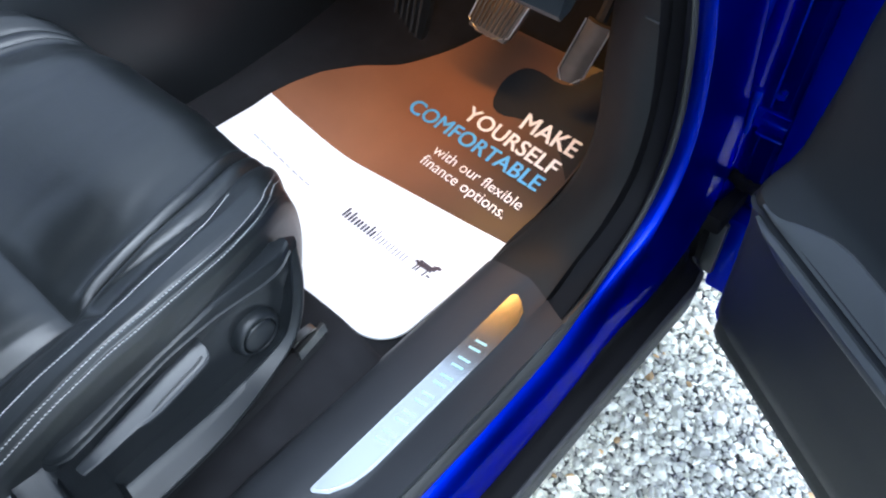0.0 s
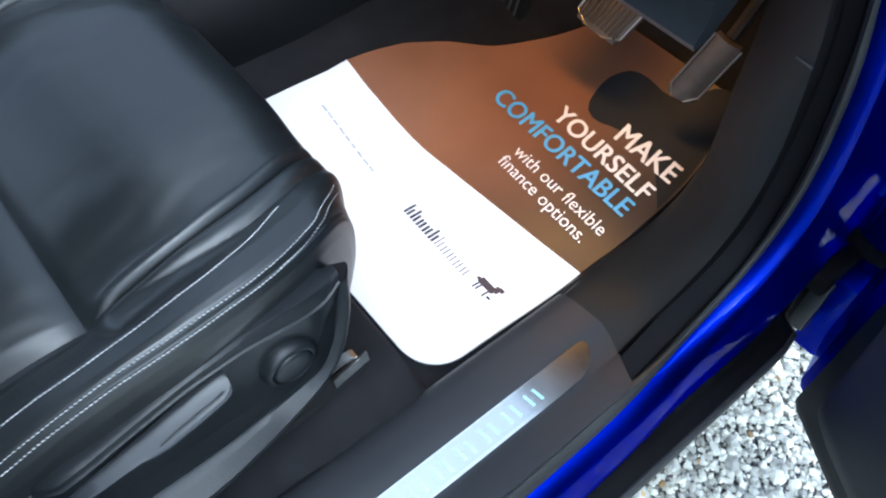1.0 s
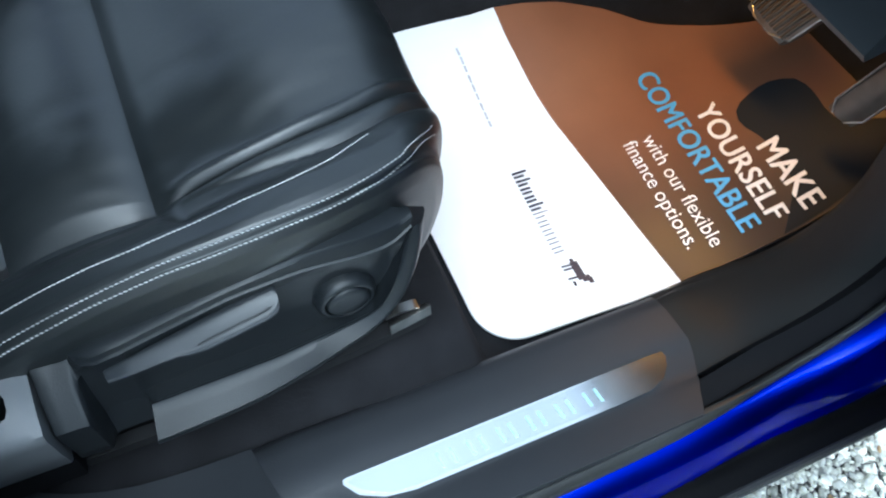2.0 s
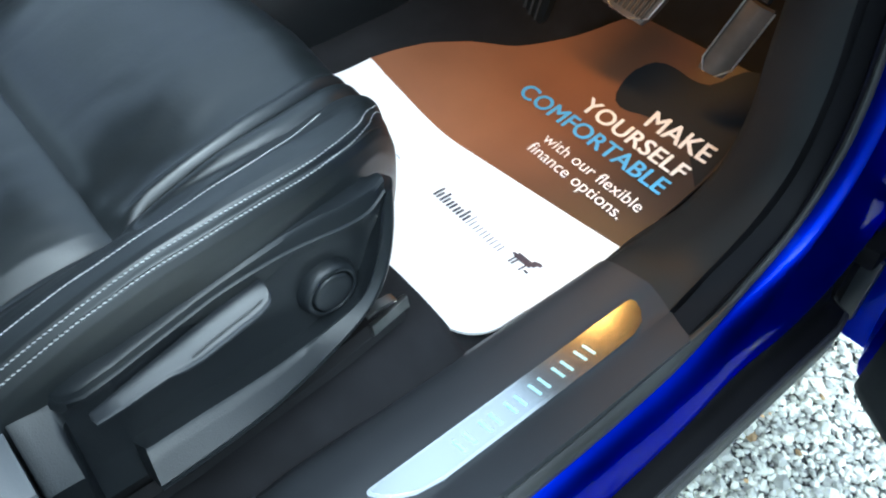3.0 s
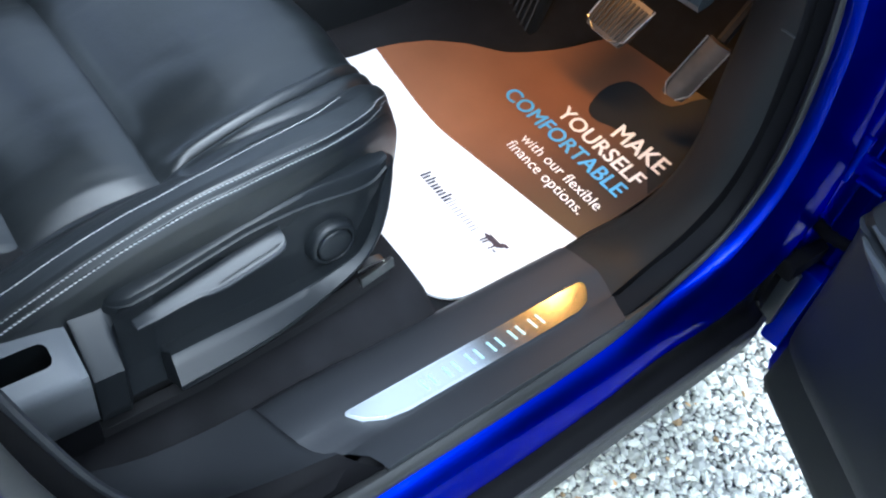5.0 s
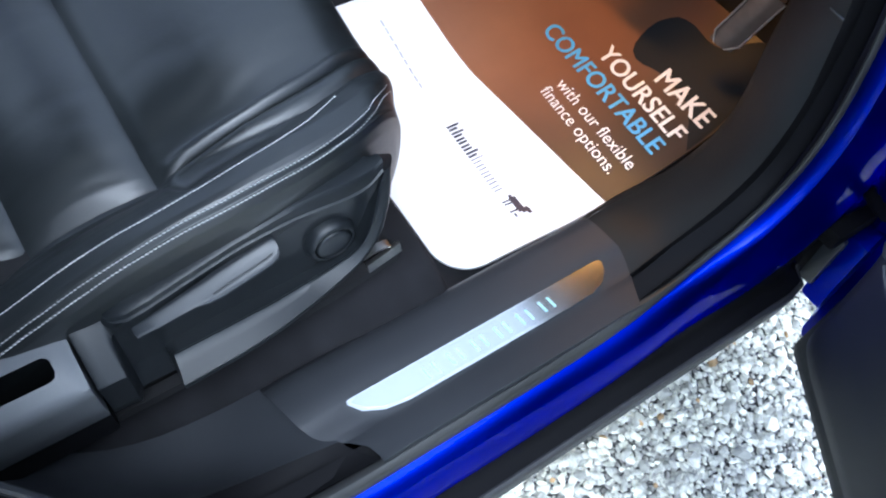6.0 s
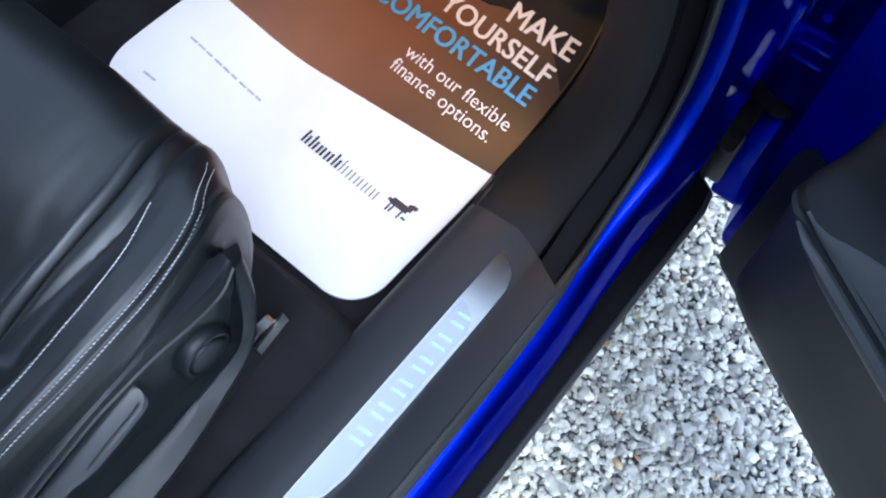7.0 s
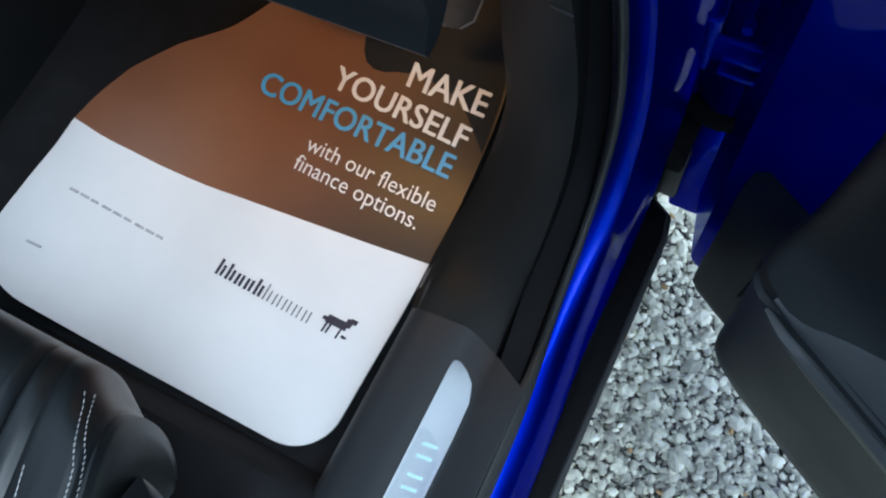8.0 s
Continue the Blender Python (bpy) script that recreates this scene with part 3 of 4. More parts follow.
# brand name and emblem as plain bars and shapes
for k, tall in enumerate((1, 1, 0, 0, 1, 1, 0, 0, 0, 0)):
    x, y = -.3345 + k * .01235, .7545 - .0007 * k
    bold = k < 5
    w = .0034 if bold else .0017
    for o, h in ((0, .0185 if tall else .0128), (.0056, .0128)):
        mat_bar("brand_bar", x + o, x + o + w, y, y - .0003, h, INK_DARK if bold else INK_GREY, "dark brand bar" if bold else "grey brand bar")
bm = bmesh.new()
for x, y, w, h in ((-.200, .7580, .024, .0085), (-.180, .7620, .0075, .0085), (-.1765, .7675, .008, .0045), (-.2045, .7600, .006, .0035), (-.199, .7475, .0022, .012), (-.1945, .7480, .0022, .011), (-.1825, .7470, .0022, .012), (-.1775, .7500, .006, .0022)):
    vs = [bm.verts.new((px, py, mat_z(px, py) + .0012)) for px, py in ((x, y), (x + w, y - .0006), (x + w + .001, y + h), (x + .001, y + h + .0006))]
    bm.faces.new(vs)
part("emblem_shape", bm, INK_DARK, mat, "small dark emblem shape", smooth=False)
for k in range(9):
    x = -.517 + k * .0126
    mat_bar("small_print_bar", x, x + .0105 - .002 * (k % 3 == 2), .7622, .7620, .0032, INK_FAINT, "faint grey line of small print")
mat_bar("small_print_bar", -.520, -.503, .6915, .6925, .003, INK_FAINT, "faint grey line of small print")

# ---------------- pedals ----------------
DULL_STEEL = material("dull_brown_metal", (0.115, 0.10, 0.088), 0.45, metal=0.7, grain=500, bump=0.1, stain=0.2, big=40)
def pedal(name, label, corners, thick, ribs, mat_face):
    """A pedal pad from its lower-left, lower-right, upper-right and upper-left corners."""
    ob = thing(name, label, "pedal")
    ll, lr, ur, ul = [Vector(c) for c in corners]
    nrm = (lr - ll).cross(ul - ll).normalized()
    if nrm.y > 0:
        nrm = -nrm
    rows = []
    for j in range(9):
        a, b = ll.lerp(ul, j / 8), lr.lerp(ur, j / 8)
        inset = .10 * (1 - math.sin(math.pi * min(1, max(0, (j + .6) / 9.2)))) ** 2
        rows.append([a.lerp(b, inset + (1 - 2 * inset) * i / 6) + nrm * .004 * math.sin(math.pi * i / 6) for i in range(7)])
    part("pad", slab(rows, -nrm * thick), mat_face, ob, "worn metal pedal face")
    if mat_face is DULL_STEEL:
        lip = [p + nrm * .002 for p in (ul, ul.lerp(ll, .85), ll.lerp(lr, .25), ll.lerp(lr, .70), ur.lerp(lr, .85), ur)]
        part("pad_edge", tube(lip, .0013, 8), STEEL, ob, "bright metal edge of the pedal")
    for k in range(ribs):
        t = (k + 1) / (ribs + 1)
        a, b = ll.lerp(lr, t), ul.lerp(ur, t)
        part("rib", tube([a.lerp(b, .10) + nrm * .004, a.lerp(b, .5) + nrm * .0065, a.lerp(b, .90) + nrm * .004], .0022, 6), PEDAL_RUBBER, ob)
    mid = (ul + ur) / 2
    part("arm", tube([mid - nrm * thick, mid + Vector((0, .05, .06)), mid + Vector((0, .12, .22))], .008), DARK, ob)
    return ob


pedal("brake_pedal", "ribbed metal brake pedal above the paper mat", ((-.352, 1.034, .570), (-.288, 1.040, .560), (-.272, 1.075, .615), (-.345, 1.07, .625)), .012, 9, DULL_STEEL)
pedal("accelerator_pedal", "slim metal-edged accelerator pedal", ((-.213, 1.056, .537), (-.178, 1.066, .532), (-.150, 1.075, .625), (-.185, 1.07, .632)), .008, 0, DULL_STEEL)
pedal("foot_rest", "dark ribbed footrest beside the console", ((-.560, 1.085, .445), (-.478, 1.075, .452), (-.485, 1.13, .58), (-.565, 1.14, .575)), .01, 5, PLASTIC)

# ---------------- driver's seat ----------------
seat = thing("driver_seat", "black leather driver's seat with white stitching and plastic side trim", "car seat")
SEAT_C = -.42
EDGE_Y = [.05, .20, .25, .30, .35, .40, .45, .50, .54, .57, .60, .63]
EDGE_X = [-.176, -.176, -.173, -.169, -.163, -.157, -.157, -.163, -.175, -.190, -.208, -.228]
EDGE_Z = [.540, .605, .629, .653, .675, .690, .697, .697, .692, .687, .682, .677]
DROP_Y = [.05, .20, .257, .33, .374, .40, .45, .50, .54, .60]
DROP_K = [.45, .48, .55, .85, 1.0, .95, .60, .24, .02, -.05]
CREASE_D = [.083, .083, .083, .083, .083, .087, .084, .080, .076, .066]
FOLD_Y = [.30, .374, .40, .433, .46, .48, .51, .54, .57, .61]
FOLD_Z = [.615, .640, .652, .667, .676, .681, .684, .683, .680, .674]
# across the seat: inward distance from the edge, height, and how far the height follows the drop of the middle
ACROSS = [(.035, -.180, 0), (.012, -.130, 0), (.004, -.095, 0), (.000, -.070, 0), (-.004, -.045, 0), (-.0045, -.025, 0), (-.003, -.012, 0), (-.0005, -.006, 0), (.003, -.0015, 0), (.007, .0015, 0), (.012, .003, .02), (.020, .003, .06), (.030, .003, .12),
          (.040, .002, .25), (.050, .002, .45), (.060, .000, .65), (.070, -.003, .88), (.078, -.006, .97), (.083, -.006, 1), (.088, -.003, 1), (.097, .002, 1), (.11, .006, 1), (.14, .012, 1), (.18, .015, 1), (.22, .016, 1), (.262, .016, 1)]


def soft(x, xs, ys):
    """Table value rounded over a few centimetres."""
    return sum(interp(x + o, xs, ys) for o in (-.024, -.012, 0, .012, .024)) / 5


def seat_point(d, v):
    """d: inward from the edge (the foot of the side is given as d < -1 by row number); v: along the seat, over its nose."""
    if isinstance(d, tuple):
        d, h, k = d
    else:
        h, k = interp(d, [a[0] for a in ACROSS[5:]], [a[1] for a in ACROSS[5:]]), interp(d, [a[0] for a in ACROSS[5:]], [a[2] for a in ACROSS[5:]])
    nose, y, drop = max(0.0, v - .552), v, 0.0
    if nose > 0:
        a = min(nose / .050, 2.8)
        y = .552 + (.043 + .019 * ease((d - .004) / .04)) * math.sin(a) * max(0.0, min(1.0, 1 + (h + .012) / .06))
        drop = (.050 if a < 1 else .050 + .016 * ease((a - 1) / .8)) * (1 - math.cos(a))
    dc = soft(y, DROP_Y, CREASE_D)
    dd = d * (dc / .083 if d > 0 and d < .083 else 1.0) if d < .083 else dc + (d - .083) * (.262 - dc) / (.262 - .083)
    inner = ease((d - .070) / .03)
    puff = 0.0
    for g in (.374, .257, .14):
        puff -= .011 * math.exp(-abs(v - g) / (.026 if v > g else .016))
    if v > .374:
        puff += .012 * math.sin(math.pi * min(1, (v - .374) / .22))
    else:
        puff += .005 * abs(math.sin(math.pi * (v - .023) / .117))
    front, wide = ease((v - .378) / .03) * (1 - ease((v - .585) / .04)), ease((v - .39) / .13)
    w = .008 + .017 * wide
    roll = (.0010 + .0028 * wide) * math.sin(math.pi * min(1, max(0, (d - .083 + w) / w))) - .0018 * wide * math.exp(-((d - .083 + w) / .0036) ** 2)
    crease = front * (roll - .0060 * math.exp(-abs(d - .083) / .0020) + .0036 * math.exp(-((d - .0905) / .0045) ** 2))
    crease -= .0026 * math.exp(-((d - .0024) / .0014) ** 2)
    z = soft(y, EDGE_Y, EDGE_Z) + h - .040 * k * soft(y, DROP_Y, DROP_K) + inner * puff
    if v > .374:
        level = soft(y, FOLD_Y, FOLD_Z) + .013 * ease((d - .086) / .09)
        z += (level - z) * ease((d - .028) / .040) * ease((v - .374) / .022)
    z += crease
    calm = 1 - ease((d - .19) / .06)
    wrinkle = .0009 * noise.noise((d * 70, v * 28, 3.1)) + .0012 * noise.noise((d * 22, v * 9, 7.7))
    side = max(0.0, min(1.0, 1 + h / .13)) if h < -.01 else 1.0
    edge = soft(y, EDGE_Y, EDGE_X)
    middle = (SEAT_C - edge + .262) * max(0.0, (d - .12) / .142)
    return Vector((edge - dd + middle, y, max(z + wrinkle * calm - drop * side, .50)))


def across(f):
    i = min(int(f), len(ACROSS) - 2)
    t = f - i
    return tuple(ACROSS[i][j] * (1 - t) + ACROSS[i + 1][j] * t for j in range(3))


VS = sorted([.06 + .0072 * i for i in range(44)] + [.3768 + .0036 * i for i in range(44)] + [.535 + .0055 * i for i in range(1, 34)] + [g + o for g in (.14, .257, .374) for o in (-.0025, -.001, 0, .001, .0025)])
rows = []
for v in VS:
    right = [seat_point(across(i * 25 / 150), v) for i in range(151)]
    left = [Vector((2 * SEAT_C - p.x, p.y, p.z)) for p in reversed(right[:-1])]
    rows.append(right + left)
part("cushion", lofted(rows), LEATHER, seat, "black grained leather cushion with puffed panels")
part("seat_pan", block((-.63, .06, .50), (-.21, .565, .60), .02), DARK, seat)


def stitch_row(path, v0, v1, far=False):
    """Short raised stitches along a line of the cushion; path gives the inward distance for each place."""
    bm = bmesh.new()
    n = int((v1 - v0) / .0036)
    for i in range(n):
        a = v0 + (v1 - v0) * i / n
        p, q = seat_point(path(a) + .0003, a), seat_point(path(a + .0030) - .0003, a + .0030)
        up = (Vector((p.x, p.y, p.z)) - Vector((SEAT_C, p.y - .05, .45))).normalized()
        if far:
            up.x = -up.x
        s = (q - p).normalized().cross(up).normalized() * .00054
        ring3 = []
        for c, h in ((p, .0003), (p.lerp(q, .5), .0010), (q, .0003)):
            if far:
                c = c.copy()
                c.x = 2 * SEAT_C - c.x
            ring3.append([bm.verts.new(c + up * (h - .0012) - s), bm.verts.new(c + up * h), bm.verts.new(c + up * (h - .0012) + s)])
        for r0, r1 in zip(ring3, ring3[1:]):
            bm.faces.new((r0[0], r0[1], r1[1], r1[0]))
            bm.faces.new((r0[1], r0[2], r1[2], r1[1]))
    return part("stitching", bm, THREAD, seat, "row of white stitches")


stitch_row(lambda v: soft(v, [.06, .25, .30, .35, .40, .45, .50, .525, .54], [.026, .028, .029, .026, .026, .031, .037, .045, .054]), .08, .538)
stitch_row(lambda v: interp(v, [.06, .50, .55, .586, .60], [.0050, .0050, .008, .021, .032]), .190, .594)
stitch_row(lambda v: interp(v, [.06, .50, .56, .596, .61], [.0002, .0002, .004, .018, .026]), .194, .601)

stitch_row(lambda v: .0050, .236, .56, True)
stitch_row(lambda v: .0002, .240, .56, True)

# plastic side trim: a pocket between a raised rim above and a sloping ledge below, drawn as (x, y, z) lines from back to front
RIM = spline([(-.1484, .325, .6184), (-.1484, .355, .6274), (-.148, .380, .6351), (-.148, .406, .6418), (-.1472, .432, .6461), (-.1472, .459, .6478), (-.1458, .485, .6475), (-.1455, .508, .6460), (-.1475, .528, .6465), (-.1525, .545, .6530)], 44)
INNER = spline([(-.1420, .326, .5410), (-.1400, .367, .5465), (-.1400, .396, .5477), (-.141, .4265, .548), (-.143, .458, .550), (-.1415, .488, .5595), (-.1390, .511, .573), (-.1400, .524, .596), (-.1445, .532, .618), (-.1490, .538, .637), (-.1530, .5455, .6505)], 44)
OUTER = spline([(-.1135, .322, .5300), (-.1125, .354, .5350), (-.1130, .383, .5380), (-.1150, .412, .541), (-.1205, .446, .5445), (-.1265, .480, .551), (-.1300, .508, .5635), (-.1345, .528, .583), (-.1420, .541, .607), (-.1490, .5475, .632), (-.1545, .5505, .6500)], 44)


def trim_row(k):
    """One section of the trim, from under the ledge over the pocket's floor and the rim to the edge beneath the cushion."""
    r, i, o = RIM[k], INNER[k], OUTER[k]
    t = (OUTER[min(k + 1, 43)] - OUTER[max(k - 1, 0)]).normalized()
    n = Vector((0, t.z, -t.y))
    e = (INNER[k] - OUTER[k])
    up = .0075 + .0085 * ease((r.y - .40) / .10) * (1 - .65 * ease((r.y - .518) / .027))
    back = min(.011, .35 * (r - i).length)
    tip = ease((r.y - .505) / .04)
    fl = Vector((min(r.x, i.x) - back, 0, 0))
    inn = lambda f, d: Vector((fl.x * d + (1 - d) * (r.x * f + i.x * (1 - f)), i.y + (r.y - i.y) * f, i.z + (r.z - i.z) * f))
    i = i + Vector((0, 0, .0006))
    return [o + n * .012 + Vector((-.075 + .060 * tip, 0, 0)), o + n * .012 + Vector((-.020 + .008 * tip, 0, 0)), o + n * .0085 + Vector((-.006, 0, 0)), o + n * .004 + Vector((-.0012, 0, 0)), o + n * .0012,
            o - n * .0010 + e * .02, o + e * .08 + Vector((0, 0, -.0004)), o + e * .3 + Vector((0, 0, -.0004)), o + e * .6 + Vector((0, 0, -.0004)), o + e * .88, i + Vector((.0012, 0, .0006)),
            i + Vector((-.0008, 0, .0002)), i + Vector((-.0022, 0, -.0020)), Vector((fl.x + .001, i.y, i.z - .005)), inn(.04, 1), inn(.3, 1), inn(.5, 1), inn(.7, 1), inn(.84, 1), inn(.90, .85), inn(.945, .45), inn(.975, .12),
            r + Vector((.0003, 0, -.0009)), r + Vector((.0004, 0, -.0001)), r + Vector((-.0003, 0, .0006)), r + Vector((-.0016, 0, .0009)), r + Vector((-.0022, 0, .0022)), r + Vector((-.0026, .001, up * .80)), r + Vector((-.0050, .001, up + .0002)), r + Vector((-.010, .001, up + .0002)), Vector((-.20 + .034 * tip, r.y, r.z + up - .002))]


rows = []
# back of the pocket: an upright post, then the open floor behind the ledge
for y, lean, deep in ((.2605, -.001, 0), (.2620, 0, 0), (.270, .0, 0), (.281, .0004, 0), (.2845, .0010, 0), (.2865, .0002, .1), (.2885, -.001, .55), (.291, -.001, .9), (.295, -.001, 1), (.305, -.001, 1), (.3195, -.001, 1), (.3225, -.001, 1)):
    base = trim_row(0)
    zr = interp(y, [.2605, .281, .2865, .291, .30, .325], [.6060, .6070, .6070, .6085, .6120, .6184])
    xr = interp(y, [.2605, .281, .2865, .2925, .304, .325], [-.1720, -.1720, -.1690, -.1560, -.1490, -.1484])
    row = []
    for j, p in enumerate(base):
        f = min(1, max(0, (p.z - .536) / (.6184 - .536)))
        z = .500 + (zr - .500) * ease(f) ** .8 if j > 4 else .500 - .003 * (4 - j) ** .5
        z = max(z, .500 + .0028 * j) if 4 < j < 20 else z
        post = interp(z, [.50, .56, .567, .5715, .576, .600, zr], [-.138, -.131, -.1300, -.1305, -.1345, -.163, xr]) + lean
        floor = interp(z, [.50, .53, zr - .012, zr - .006, zr], [-.150, -.157, -.158, -.154, xr])
        if j < 4:
            row.append(Vector((p.x - .139 - .019 * deep - OUTER[0].x, y, z)))
        elif j > 21:
            s = interp(y, [.281, .30], [.25, 1])
            row.append(Vector((xr + (p.x - RIM[0].x) * (.6 + .4 * s), y, zr + (p.z - RIM[0].z) * s)))
        else:
            row.append(Vector((post * (1 - deep) + floor * deep, y, z)))
    rows.append(row)
rows += [trim_row(k) for k in range(44)]
bm = lofted(rows, caps=True)
for f in bm.faces:
    if len(f.verts) > 4:
        for e in f.edges:
            e.smooth = False
trim = part("side_trim", bm, PLASTIC, seat, "black plastic seat side trim with a raised rim")
# height lever: a thin arm that widens to a grip
rows = []
LEVER = [(.3045, .6030, .0030, .004), (.306, .6036, .0052, .009), (.325, .6085, .0062, .012), (.345, .6135, .0070, .014), (.358, .6165, .0078, .0155), (.368, .6185, .0098, .018), (.380, .6215, .0108, .020), (.400, .6260, .0110, .0205),
         (.418, .6295, .0108, .0205), (.428, .6312, .0104, .0203), (.4345, .6322, .0090, .019), (.4372, .6326, .0060, .016), (.4380, .6328, .0030, .012)]
for y, z, h, w in LEVER:
    h, w = h * .78, w * .80
    xb, zc = -.1580, z - .0065 - h * .7 - .011 * (.438 - y) / .13
    section = ((0, .95), (.15, 1.0), (.32, .94), (.65, .48), (.98, .0), (1.05, -.12), (1.16, -.16), (1.22, -.30), (1.20, -.62), (1.04, -.92), (.4, -1.0), (0, -.9))
    rows.append([(xb + w * a, y, zc + h * b) for a, b in section])
lever = part("lever", lofted(rows, close_u=True, caps=True), SATIN, trim, "satin grey seat height lever")
part("grip_line", tube([(-.1420, y, z) for y, z in ((.374, .6052), (.390, .6107), (.410, .6164), (.424, .6200), (.430, .6234))], .0007, 6), PLASTIC, lever)


def disc(name, c, prof, matl, parent, label=""):
    """A turned part on the trim: prof gives radius and height."""
    rows = [[(c[0] + d, c[1] + r * math.cos(a), c[2] + r * math.sin(a)) for r, d in prof] for a in (2 * math.pi * k / 40 for k in range(41))]
    bm = lofted(rows)
    bmesh.ops.remove_doubles(bm, verts=bm.verts, dist=1e-5)
    return part(name, bm, matl, parent, label)


disc("dial_collar", (-.1540, .4910, .5845), [(.0262, -.006), (.0256, -.001), (.0244, .0035), (.0228, .0060), (.0210, .0068), (.0196, .0066), (.0188, .0054), (.0184, .0040), (.0184, -.002)], PLASTIC, trim, "raised ring round the dial")
disc("dial", (-.1540, .4910, .5845), [(.0176, -.004), (.0176, .0060), (.0171, .0074), (.0160, .0081), (.0120, .0084), (.0, .0084)], PLASTIC, trim, "round black lumbar dial")
# hinge cover behind the trim, with a slot
rows = []


def slot_half(y):
    """Half the width of the slot with rounded ends; wide again away from it."""
    k = max(0, abs(y - .203) - .0275) / .0105
    return .0105 * math.sqrt(1 - k ** 4) if k < .99 else .003 + .0075 * ease((k - 1) / 2)


for y in (.05, .10, .14, .1645, .1655, .1675, .171, .1755, .19, .203, .216, .2305, .235, .2385, .2405, .2415, .247, .250, .254, .2575):
    e, w = ease((y - .245) / .014) * .003, slot_half(y)
    rows.append([(-.215, y, .607 - e), (-.175, y, .602 - e), (-.1505 - w, y, .5970 + .24 * w - e), (-.1505, y, .5970 - e), (-.1505 + w, y, .5970 - .28 * w - e), (-.129, y, .589 - e), (-.1245, y, .585), (-.1225, y, .580), (-.1230, y, .572), (-.1255, y, .545), (-.1295, y, .518), (-.134, y, .513), (-.215, y, .512)])
COVER_GREY = material("grey_cover_plastic", (0.11, 0.116, 0.124), 0.44, grain=900, bump=0.15, stain=0.1)
bm = lofted(rows, close_u=True, caps=True)
hole = [f for f in bm.faces if f.calc_center_median().z > .58 and .165 < f.calc_center_median().y < .241 and abs(f.calc_center_median().x + .1505) < .8 * slot_half(f.calc_center_median().y)]
bmesh.ops.delete(bm, geom=hole, context="FACES")
cover = part("hinge_cover", bm, COVER_GREY, seat, "satin grey backrest hinge cover with a slot")
# Black sheet under the slot, put in for the shade inside the hole.
part("slot", block((-.175, .150, .530), (-.130, .250, .534), .0005), RUBBER, cover, "black sheet below the slot, standing for the shade inside")
part("cover_base", block((-.21, .06, .47), (-.136, .258, .515), .004), RUBBER, seat)
part("seat_base", block((-.60, .08, .452), (-.165, .52, .525), .01), DARK, seat)
rail = part("seat_rail", slab([[(-.160, y, z), (-.1475, y, z)] for y, z in ((.10, .47), (.35, .474), (.50, .497), (.545, .5085), (.562, .5125))], (0, 0, -.012)), DARK, seat, "black seat rail")
part("rail_tip", slab([[(-.1530, y, z), (-.1500, y, z), (-.1470, y, z - .0095)] for y, z in ((.528, .5128), (.536, .5153), (.550, .5195), (.563, .5238), (.566, .5240))], (-.003, 0, -.002)), STEEL, rail, "bare metal rail tip")
part("rail_plate", slab([[(-.1610, y, z), (-.1520, y, z)] for y, z in ((.525, .5255), (.536, .5285), (.552, .5280), (.556, .5260))], (0, 0, -.003)), STEEL, rail, "small bright plate on the rail")
part("clip_loop", tube([(-.245, .578, .600), (-.236, .594, .598), (-.222, .596, .592), (-.214, .588, .580), (-.214, .576, .562)], .0028, 8), RUBBER, seat, "small black cable loop")
part("clip_bead", tube([(-.246, .580, .603), (-.241, .588, .603)], .0035, 10), material("orange_plastic", (0.70, 0.25, 0.03), 0.4), seat, "small orange clip")
# backrest foot, leaning back behind the cushion
rows = []
for k in range(12):
    t = k / 11
    y, z = .10 - .16 * t, .62 + .66 * t
    w = .215 - .03 * t
    rows.append([(SEAT_C + w * math.cos(a) , y + .055 * math.sin(a) * (1 if abs(math.cos(a)) < .8 else 1.3), z) for a in (2 * math.pi * j / 28 for j in range(28))])
part("backrest", lofted(rows, close_u=True, caps=True), LEATHER, seat, "black leather backrest")

# ---------------- open door ----------------
CARD = material("door_card_plastic", (0.010, 0.012, 0.014), 0.46, grain=900, bump=0.25, stain=0.15, spec=0.30)
HINGE, DU, DN = Vector((.07, 1.12, 0)), Vector((.841, -.541, 0)), Vector((-.541, -.841, 0))


def door_at(u, n, z):
    return HINGE + DU * u + DN * n + Vector((0, 0, z))


rows = []
for u in (.02, .03, .05, .08, .10, .3, .6, .9, 1.05, 1.07):
    e = {.02: .016, .03: .006, 1.07: .012}.get(u, 0)
    m = interp(u, [.02, .05, .08], [-.006, .025, .054])
    rows.append([door_at(u, n, z) for n, z in ((-.09 + e, .30), (-.095 + e, .60), (-.10 + e, .75), (-.085 + e, .98), (m - .024, 1.0), (m - .006, .98), (m, .80), (m + .002, .60), (m, .44), (m - .001, .31), (m - .008, .290), (m - .04, .274), (-.08 + e, .275))])
door = part("door", lofted(rows, close_u=True, caps=True), PAINT, car, "open metallic blue door with black inner card")
rows = []
for u in (.097, .102, .115, .3, .6, .9, 1.05):
    e = {.097: .012, .102: .004}.get(u, 0)
    rows.append([door_at(u, n, z) for n, z in ((.02, .284 + e), (.045, .283 + e), (.062 - e, .288 + e), (.0690 - e, .298), (.0695 - e, .31), (.068 - e, .36), (.066 - e, .50), (.054 - e, .56), (.03, .56))])
part("lower_cladding", lofted(rows, close_u=True, caps=True), CARD, door, "black plastic foot of the door")

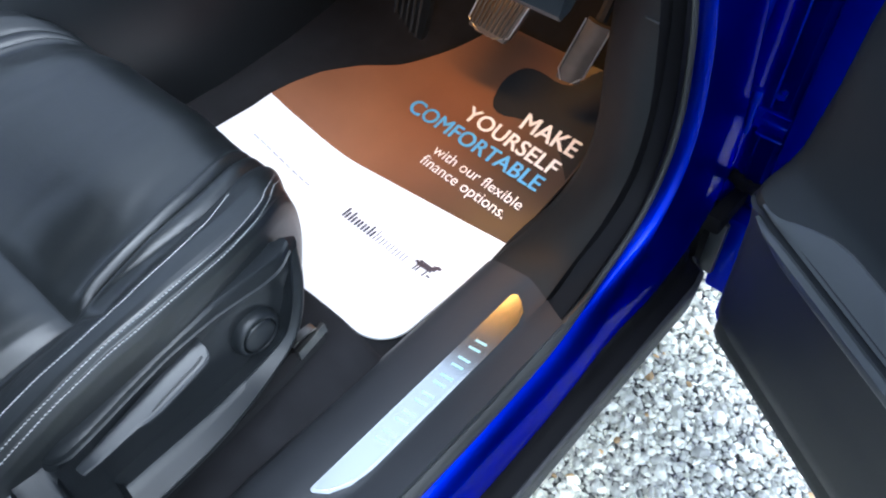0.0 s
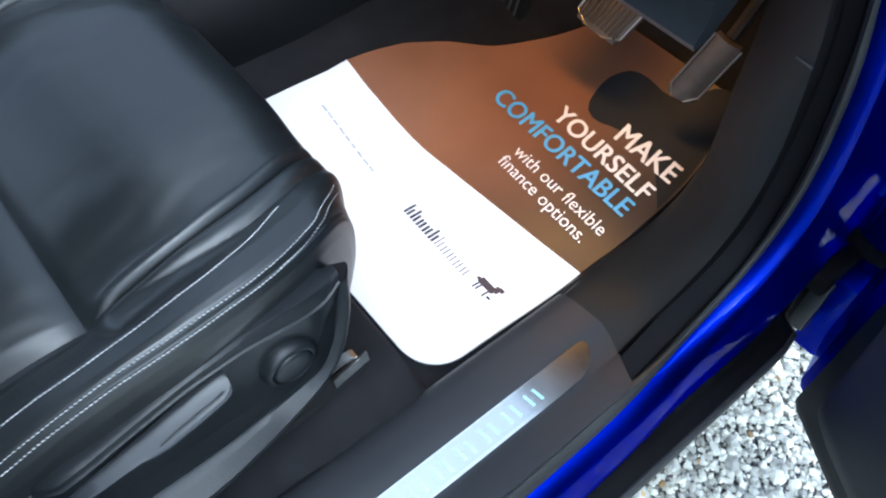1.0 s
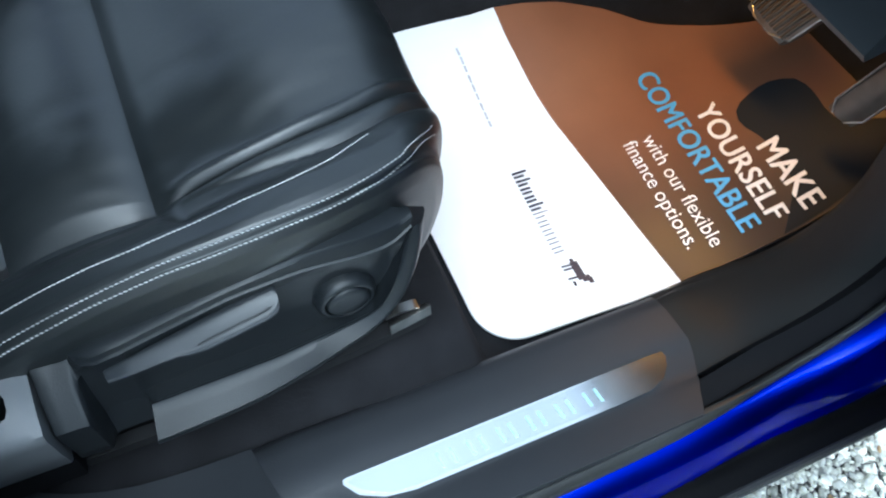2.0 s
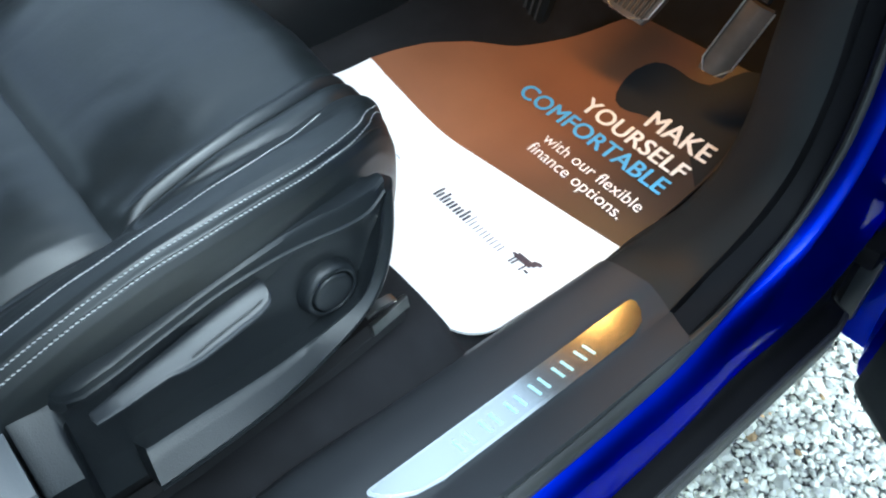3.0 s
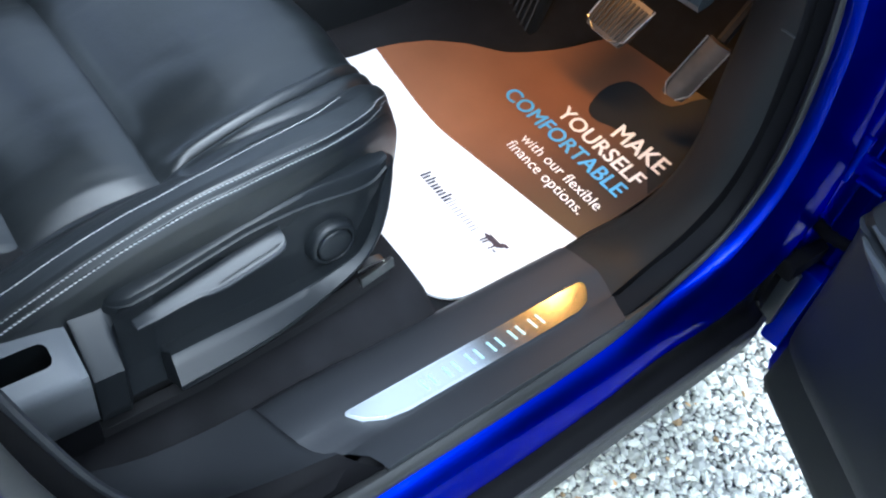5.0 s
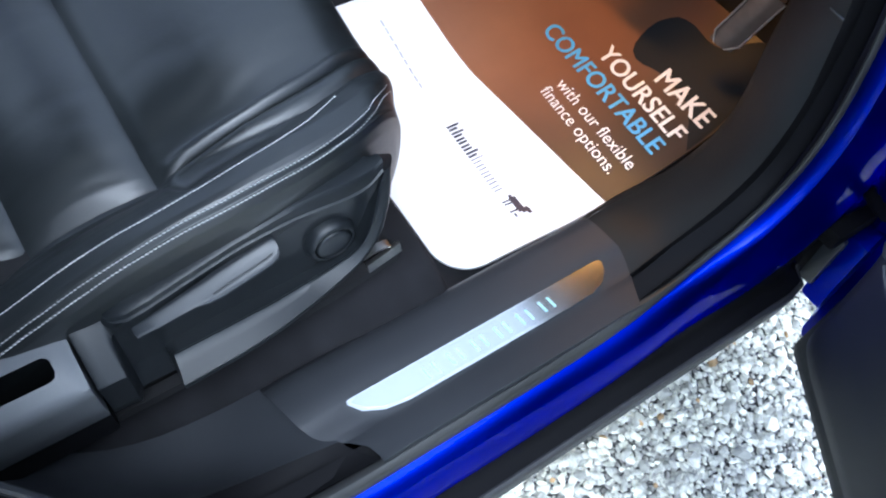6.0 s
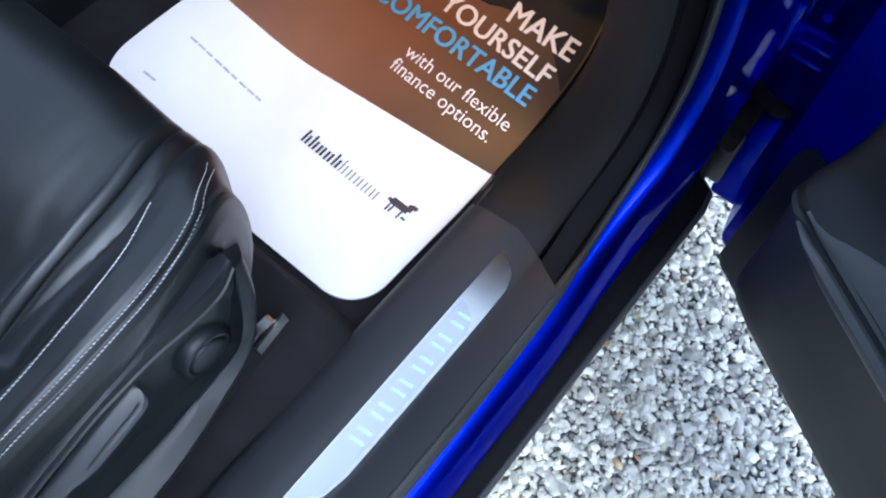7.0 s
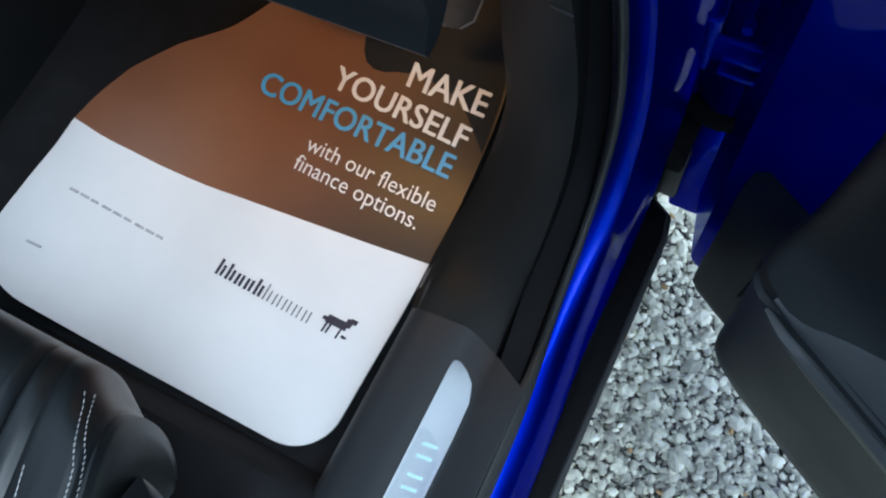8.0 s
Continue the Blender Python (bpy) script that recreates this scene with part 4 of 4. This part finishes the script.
CARD_Z = [.440, .465, .490, .507, .520, .540, .60, .66, .680, .690, .6935, .6955, .6985, .7015, .705, .710, .716, .724, .740, .80, .86, .92, .98, 1.01]
CARD_N = [.060, .100, .156, .180, .190, .193, .196, .200, .2035, .2055, .203, .1985, .1985, .2035, .2035, .1985, .1915, .183, .174, .164, .160, .150, .130, .060]
rows = []
for u in (.198, .1985, .200, .203, .208, .214, .222, .230, .240, .250, .27, .30, .35, .42, .5, .6, .7, .8, .9, .98):
    f = interp(u, [.198, .1985, .200, .203, .208, .214, .222, .230, .250], [0, .62, .78, .88, .93, .955, .975, .985, 1])
    k = ease((u - .220) / .02)
    rows.append([door_at(u, .050 + ((n if not .691 < z < .701 else n + (1 - k) * .007) - .050) * f, z) for z, n in zip(CARD_Z, CARD_N)])
part("door_card", lofted(rows), CARD, door, "moulded black door card")
rim = []
for i in range(24):
    u = .229 + (.97 - .229) * (i / 23) ** 1.8
    k = ease((u - .225) / .02)
    f = .985 + .015 * ease((u - .230) / .02)
    rim.append([door_at(u, .050 + (n + .002 * k - .050) * f, .6905 + (z - .6905) * (.15 + .85 * ease((u - .225) / .06))) for z, n in ((.674, .2030), (.677, .2058), (.683, .2085), (.6885, .2085), (.6925, .2045))])
# Card plastic in a lighter copy; its colour carries the sky sheen.
RIM_SHEEN = material("card_plastic_sheen", (0.034, 0.039, 0.043), 0.40, grain=900, bump=0.15, stain=0.1)
part("pocket_rim", slab(rim, DN * -.004), RIM_SHEEN, door, "satin grey rim of the door pocket, lightened for sky sheen")
band = []
for i in range(24):
    u = .229 + (.97 - .229) * (i / 23) ** 1.8
    w, f = .10 + .90 * ease((u - .225) / .09), .985 + .015 * ease((u - .230) / .02)
    band.append([door_at(u, .050 + (.2052 - .0205 * w * t + .002 * math.sin(math.pi * t) - .050) * f, .7018 + .0235 * w * t) for t in (0, .08, .2, .4, .6, .8, .95, 1)])
part("pocket_band", slab(band, DN * -.003), RIM_SHEEN, door, "satin grey sloping band above the door pocket, lightened for sky sheen")
part("door_edge_seal", tube([door_at(u, n, z) for u, n, z in ((.150, .060, .30), (.168, .066, .45), (.186, .070, .60), (.190, .072, .75), (.196, .070, .95))], .0055, 8), RUBBER, door, "black rubber seal round the door's inner edge")
part("seal_edge", tube([door_at(u, n, z) for u, n, z in ((.176, .072, .62), (.180, .073, .72), (.186, .072, .92))], .0014, 6), SEAL_LIP, door, "thin grey seal edge")
for z in (.590, .86):
    hinge = part("hinge", block((.044, 1.086, z - .014), (.094, 1.094, z + .014), .003), PAINT, door, "dark blue painted door hinge")
    part("hinge_leaf", block((.036, 1.084, z - .030), (.052, 1.096, z + .034), .004), PAINT, hinge)
    for dz in (-.010, .010):
        part("hinge_rib", block((.062, 1.070, z + dz - .0025), (.096, 1.088, z + dz + .0025), .0018), PAINT, hinge)
        part("hinge_knuckle", tube([(.101, 1.078, z + dz - .006), (.101, 1.078, z + dz + .006)], .0068, 12), PAINT, hinge, "dark blue hinge knuckle")
    part("hinge_pin", tube([(.101, 1.078, z - .026), (.101, 1.078, z + .026)], .0035, 10), PAINT, hinge)
    part("hinge_bolt", tube([(.074, 1.086, z + .044), (.074, 1.076, z + .044)], .0055, 6), PAINT, hinge, "blue hinge bolt")
# Black bellows added for the dark hollow between pillar and door.
boot = []
for k in range(13):
    t = k / 12
    c = Vector((.040, 1.105, .49)).lerp(Vector((.112, 1.085, .51)), t) + Vector((0, -.012, .0)) * math.sin(math.pi * t)
    r = .008 + .0015 * (k % 2)
    boot.append([c + Vector((0, .012, -.02)) + Vector((.15 * math.cos(a), .98 * math.sin(a), 1.0 * math.cos(a))) * r for a in (2 * math.pi * j / 14 for j in range(14))])
part("gap_bellows", lofted(boot, close_u=True, caps=True), RUBBER, door, "ribbed black rubber bellows, added to darken the hinge gap")

# plain body skin in front of the dashboard, behind the rear lining and along the far side
def skin(rows_at):
    rows = []
    for y, h in rows_at:
        g = min(h, .86)
        rows.append([(-1.44, y, .36), (-1.485, y, min(g, .60)), (-1.47, y, g - .03), (-1.42, y, h - .02), (-1.10, y, h + .02), (-.72, y, h + .035), (-.34, y, h + .02), (-.05, y, h - .02), (.000, y, g - .03), (.018, y, min(g, .60)), (.000, y, .36)])
    return lofted(rows, caps=True)


part("bonnet", skin([(1.36, .96), (1.60, .945), (1.90, .905), (2.14, .84), (2.25, .74), (2.30, .62)]), PAINT, car, "blue bonnet and front wings")
part("rear_body", skin([(-.75, .97), (-1.1, .97), (-1.5, .95), (-1.75, .88), (-1.83, .62)]), PAINT, car, "blue rear body")
part("far_side_skin", block((-1.49, -.76, .36), (-1.462, 1.37, .955), .012), PAINT, car, "blue far body side")

# wheels that carry the car
for wx in (-.14, -1.30):
    for wy in (1.78, -1.09):
        prof = [(.16, .095), (.21, .10), (.235, .11), (.33, .115), (.352, .09), (.354, .0), (.352, -.09), (.33, -.115), (.235, -.11), (.16, -.095)]
        rows = [[(wx + d, wy + r * math.cos(a), .345 + r * math.sin(a)) for r, d in prof] for a in (2 * math.pi * k / 40 for k in range(41))]
        wheel = part("wheel", lofted(rows, close_u=True), RUBBER, car, "black car tyre")
        rows = [[(wx + d, wy + r * math.cos(a), .345 + r * math.sin(a)) for r, d in ((.0, .06), (.06, .07), (.17, .085), (.20, .10), (.20, -.06), (.0, -.06))] for a in (2 * math.pi * k / 30 for k in range(31))]
        part("rim", lofted(rows), STEEL, wheel)
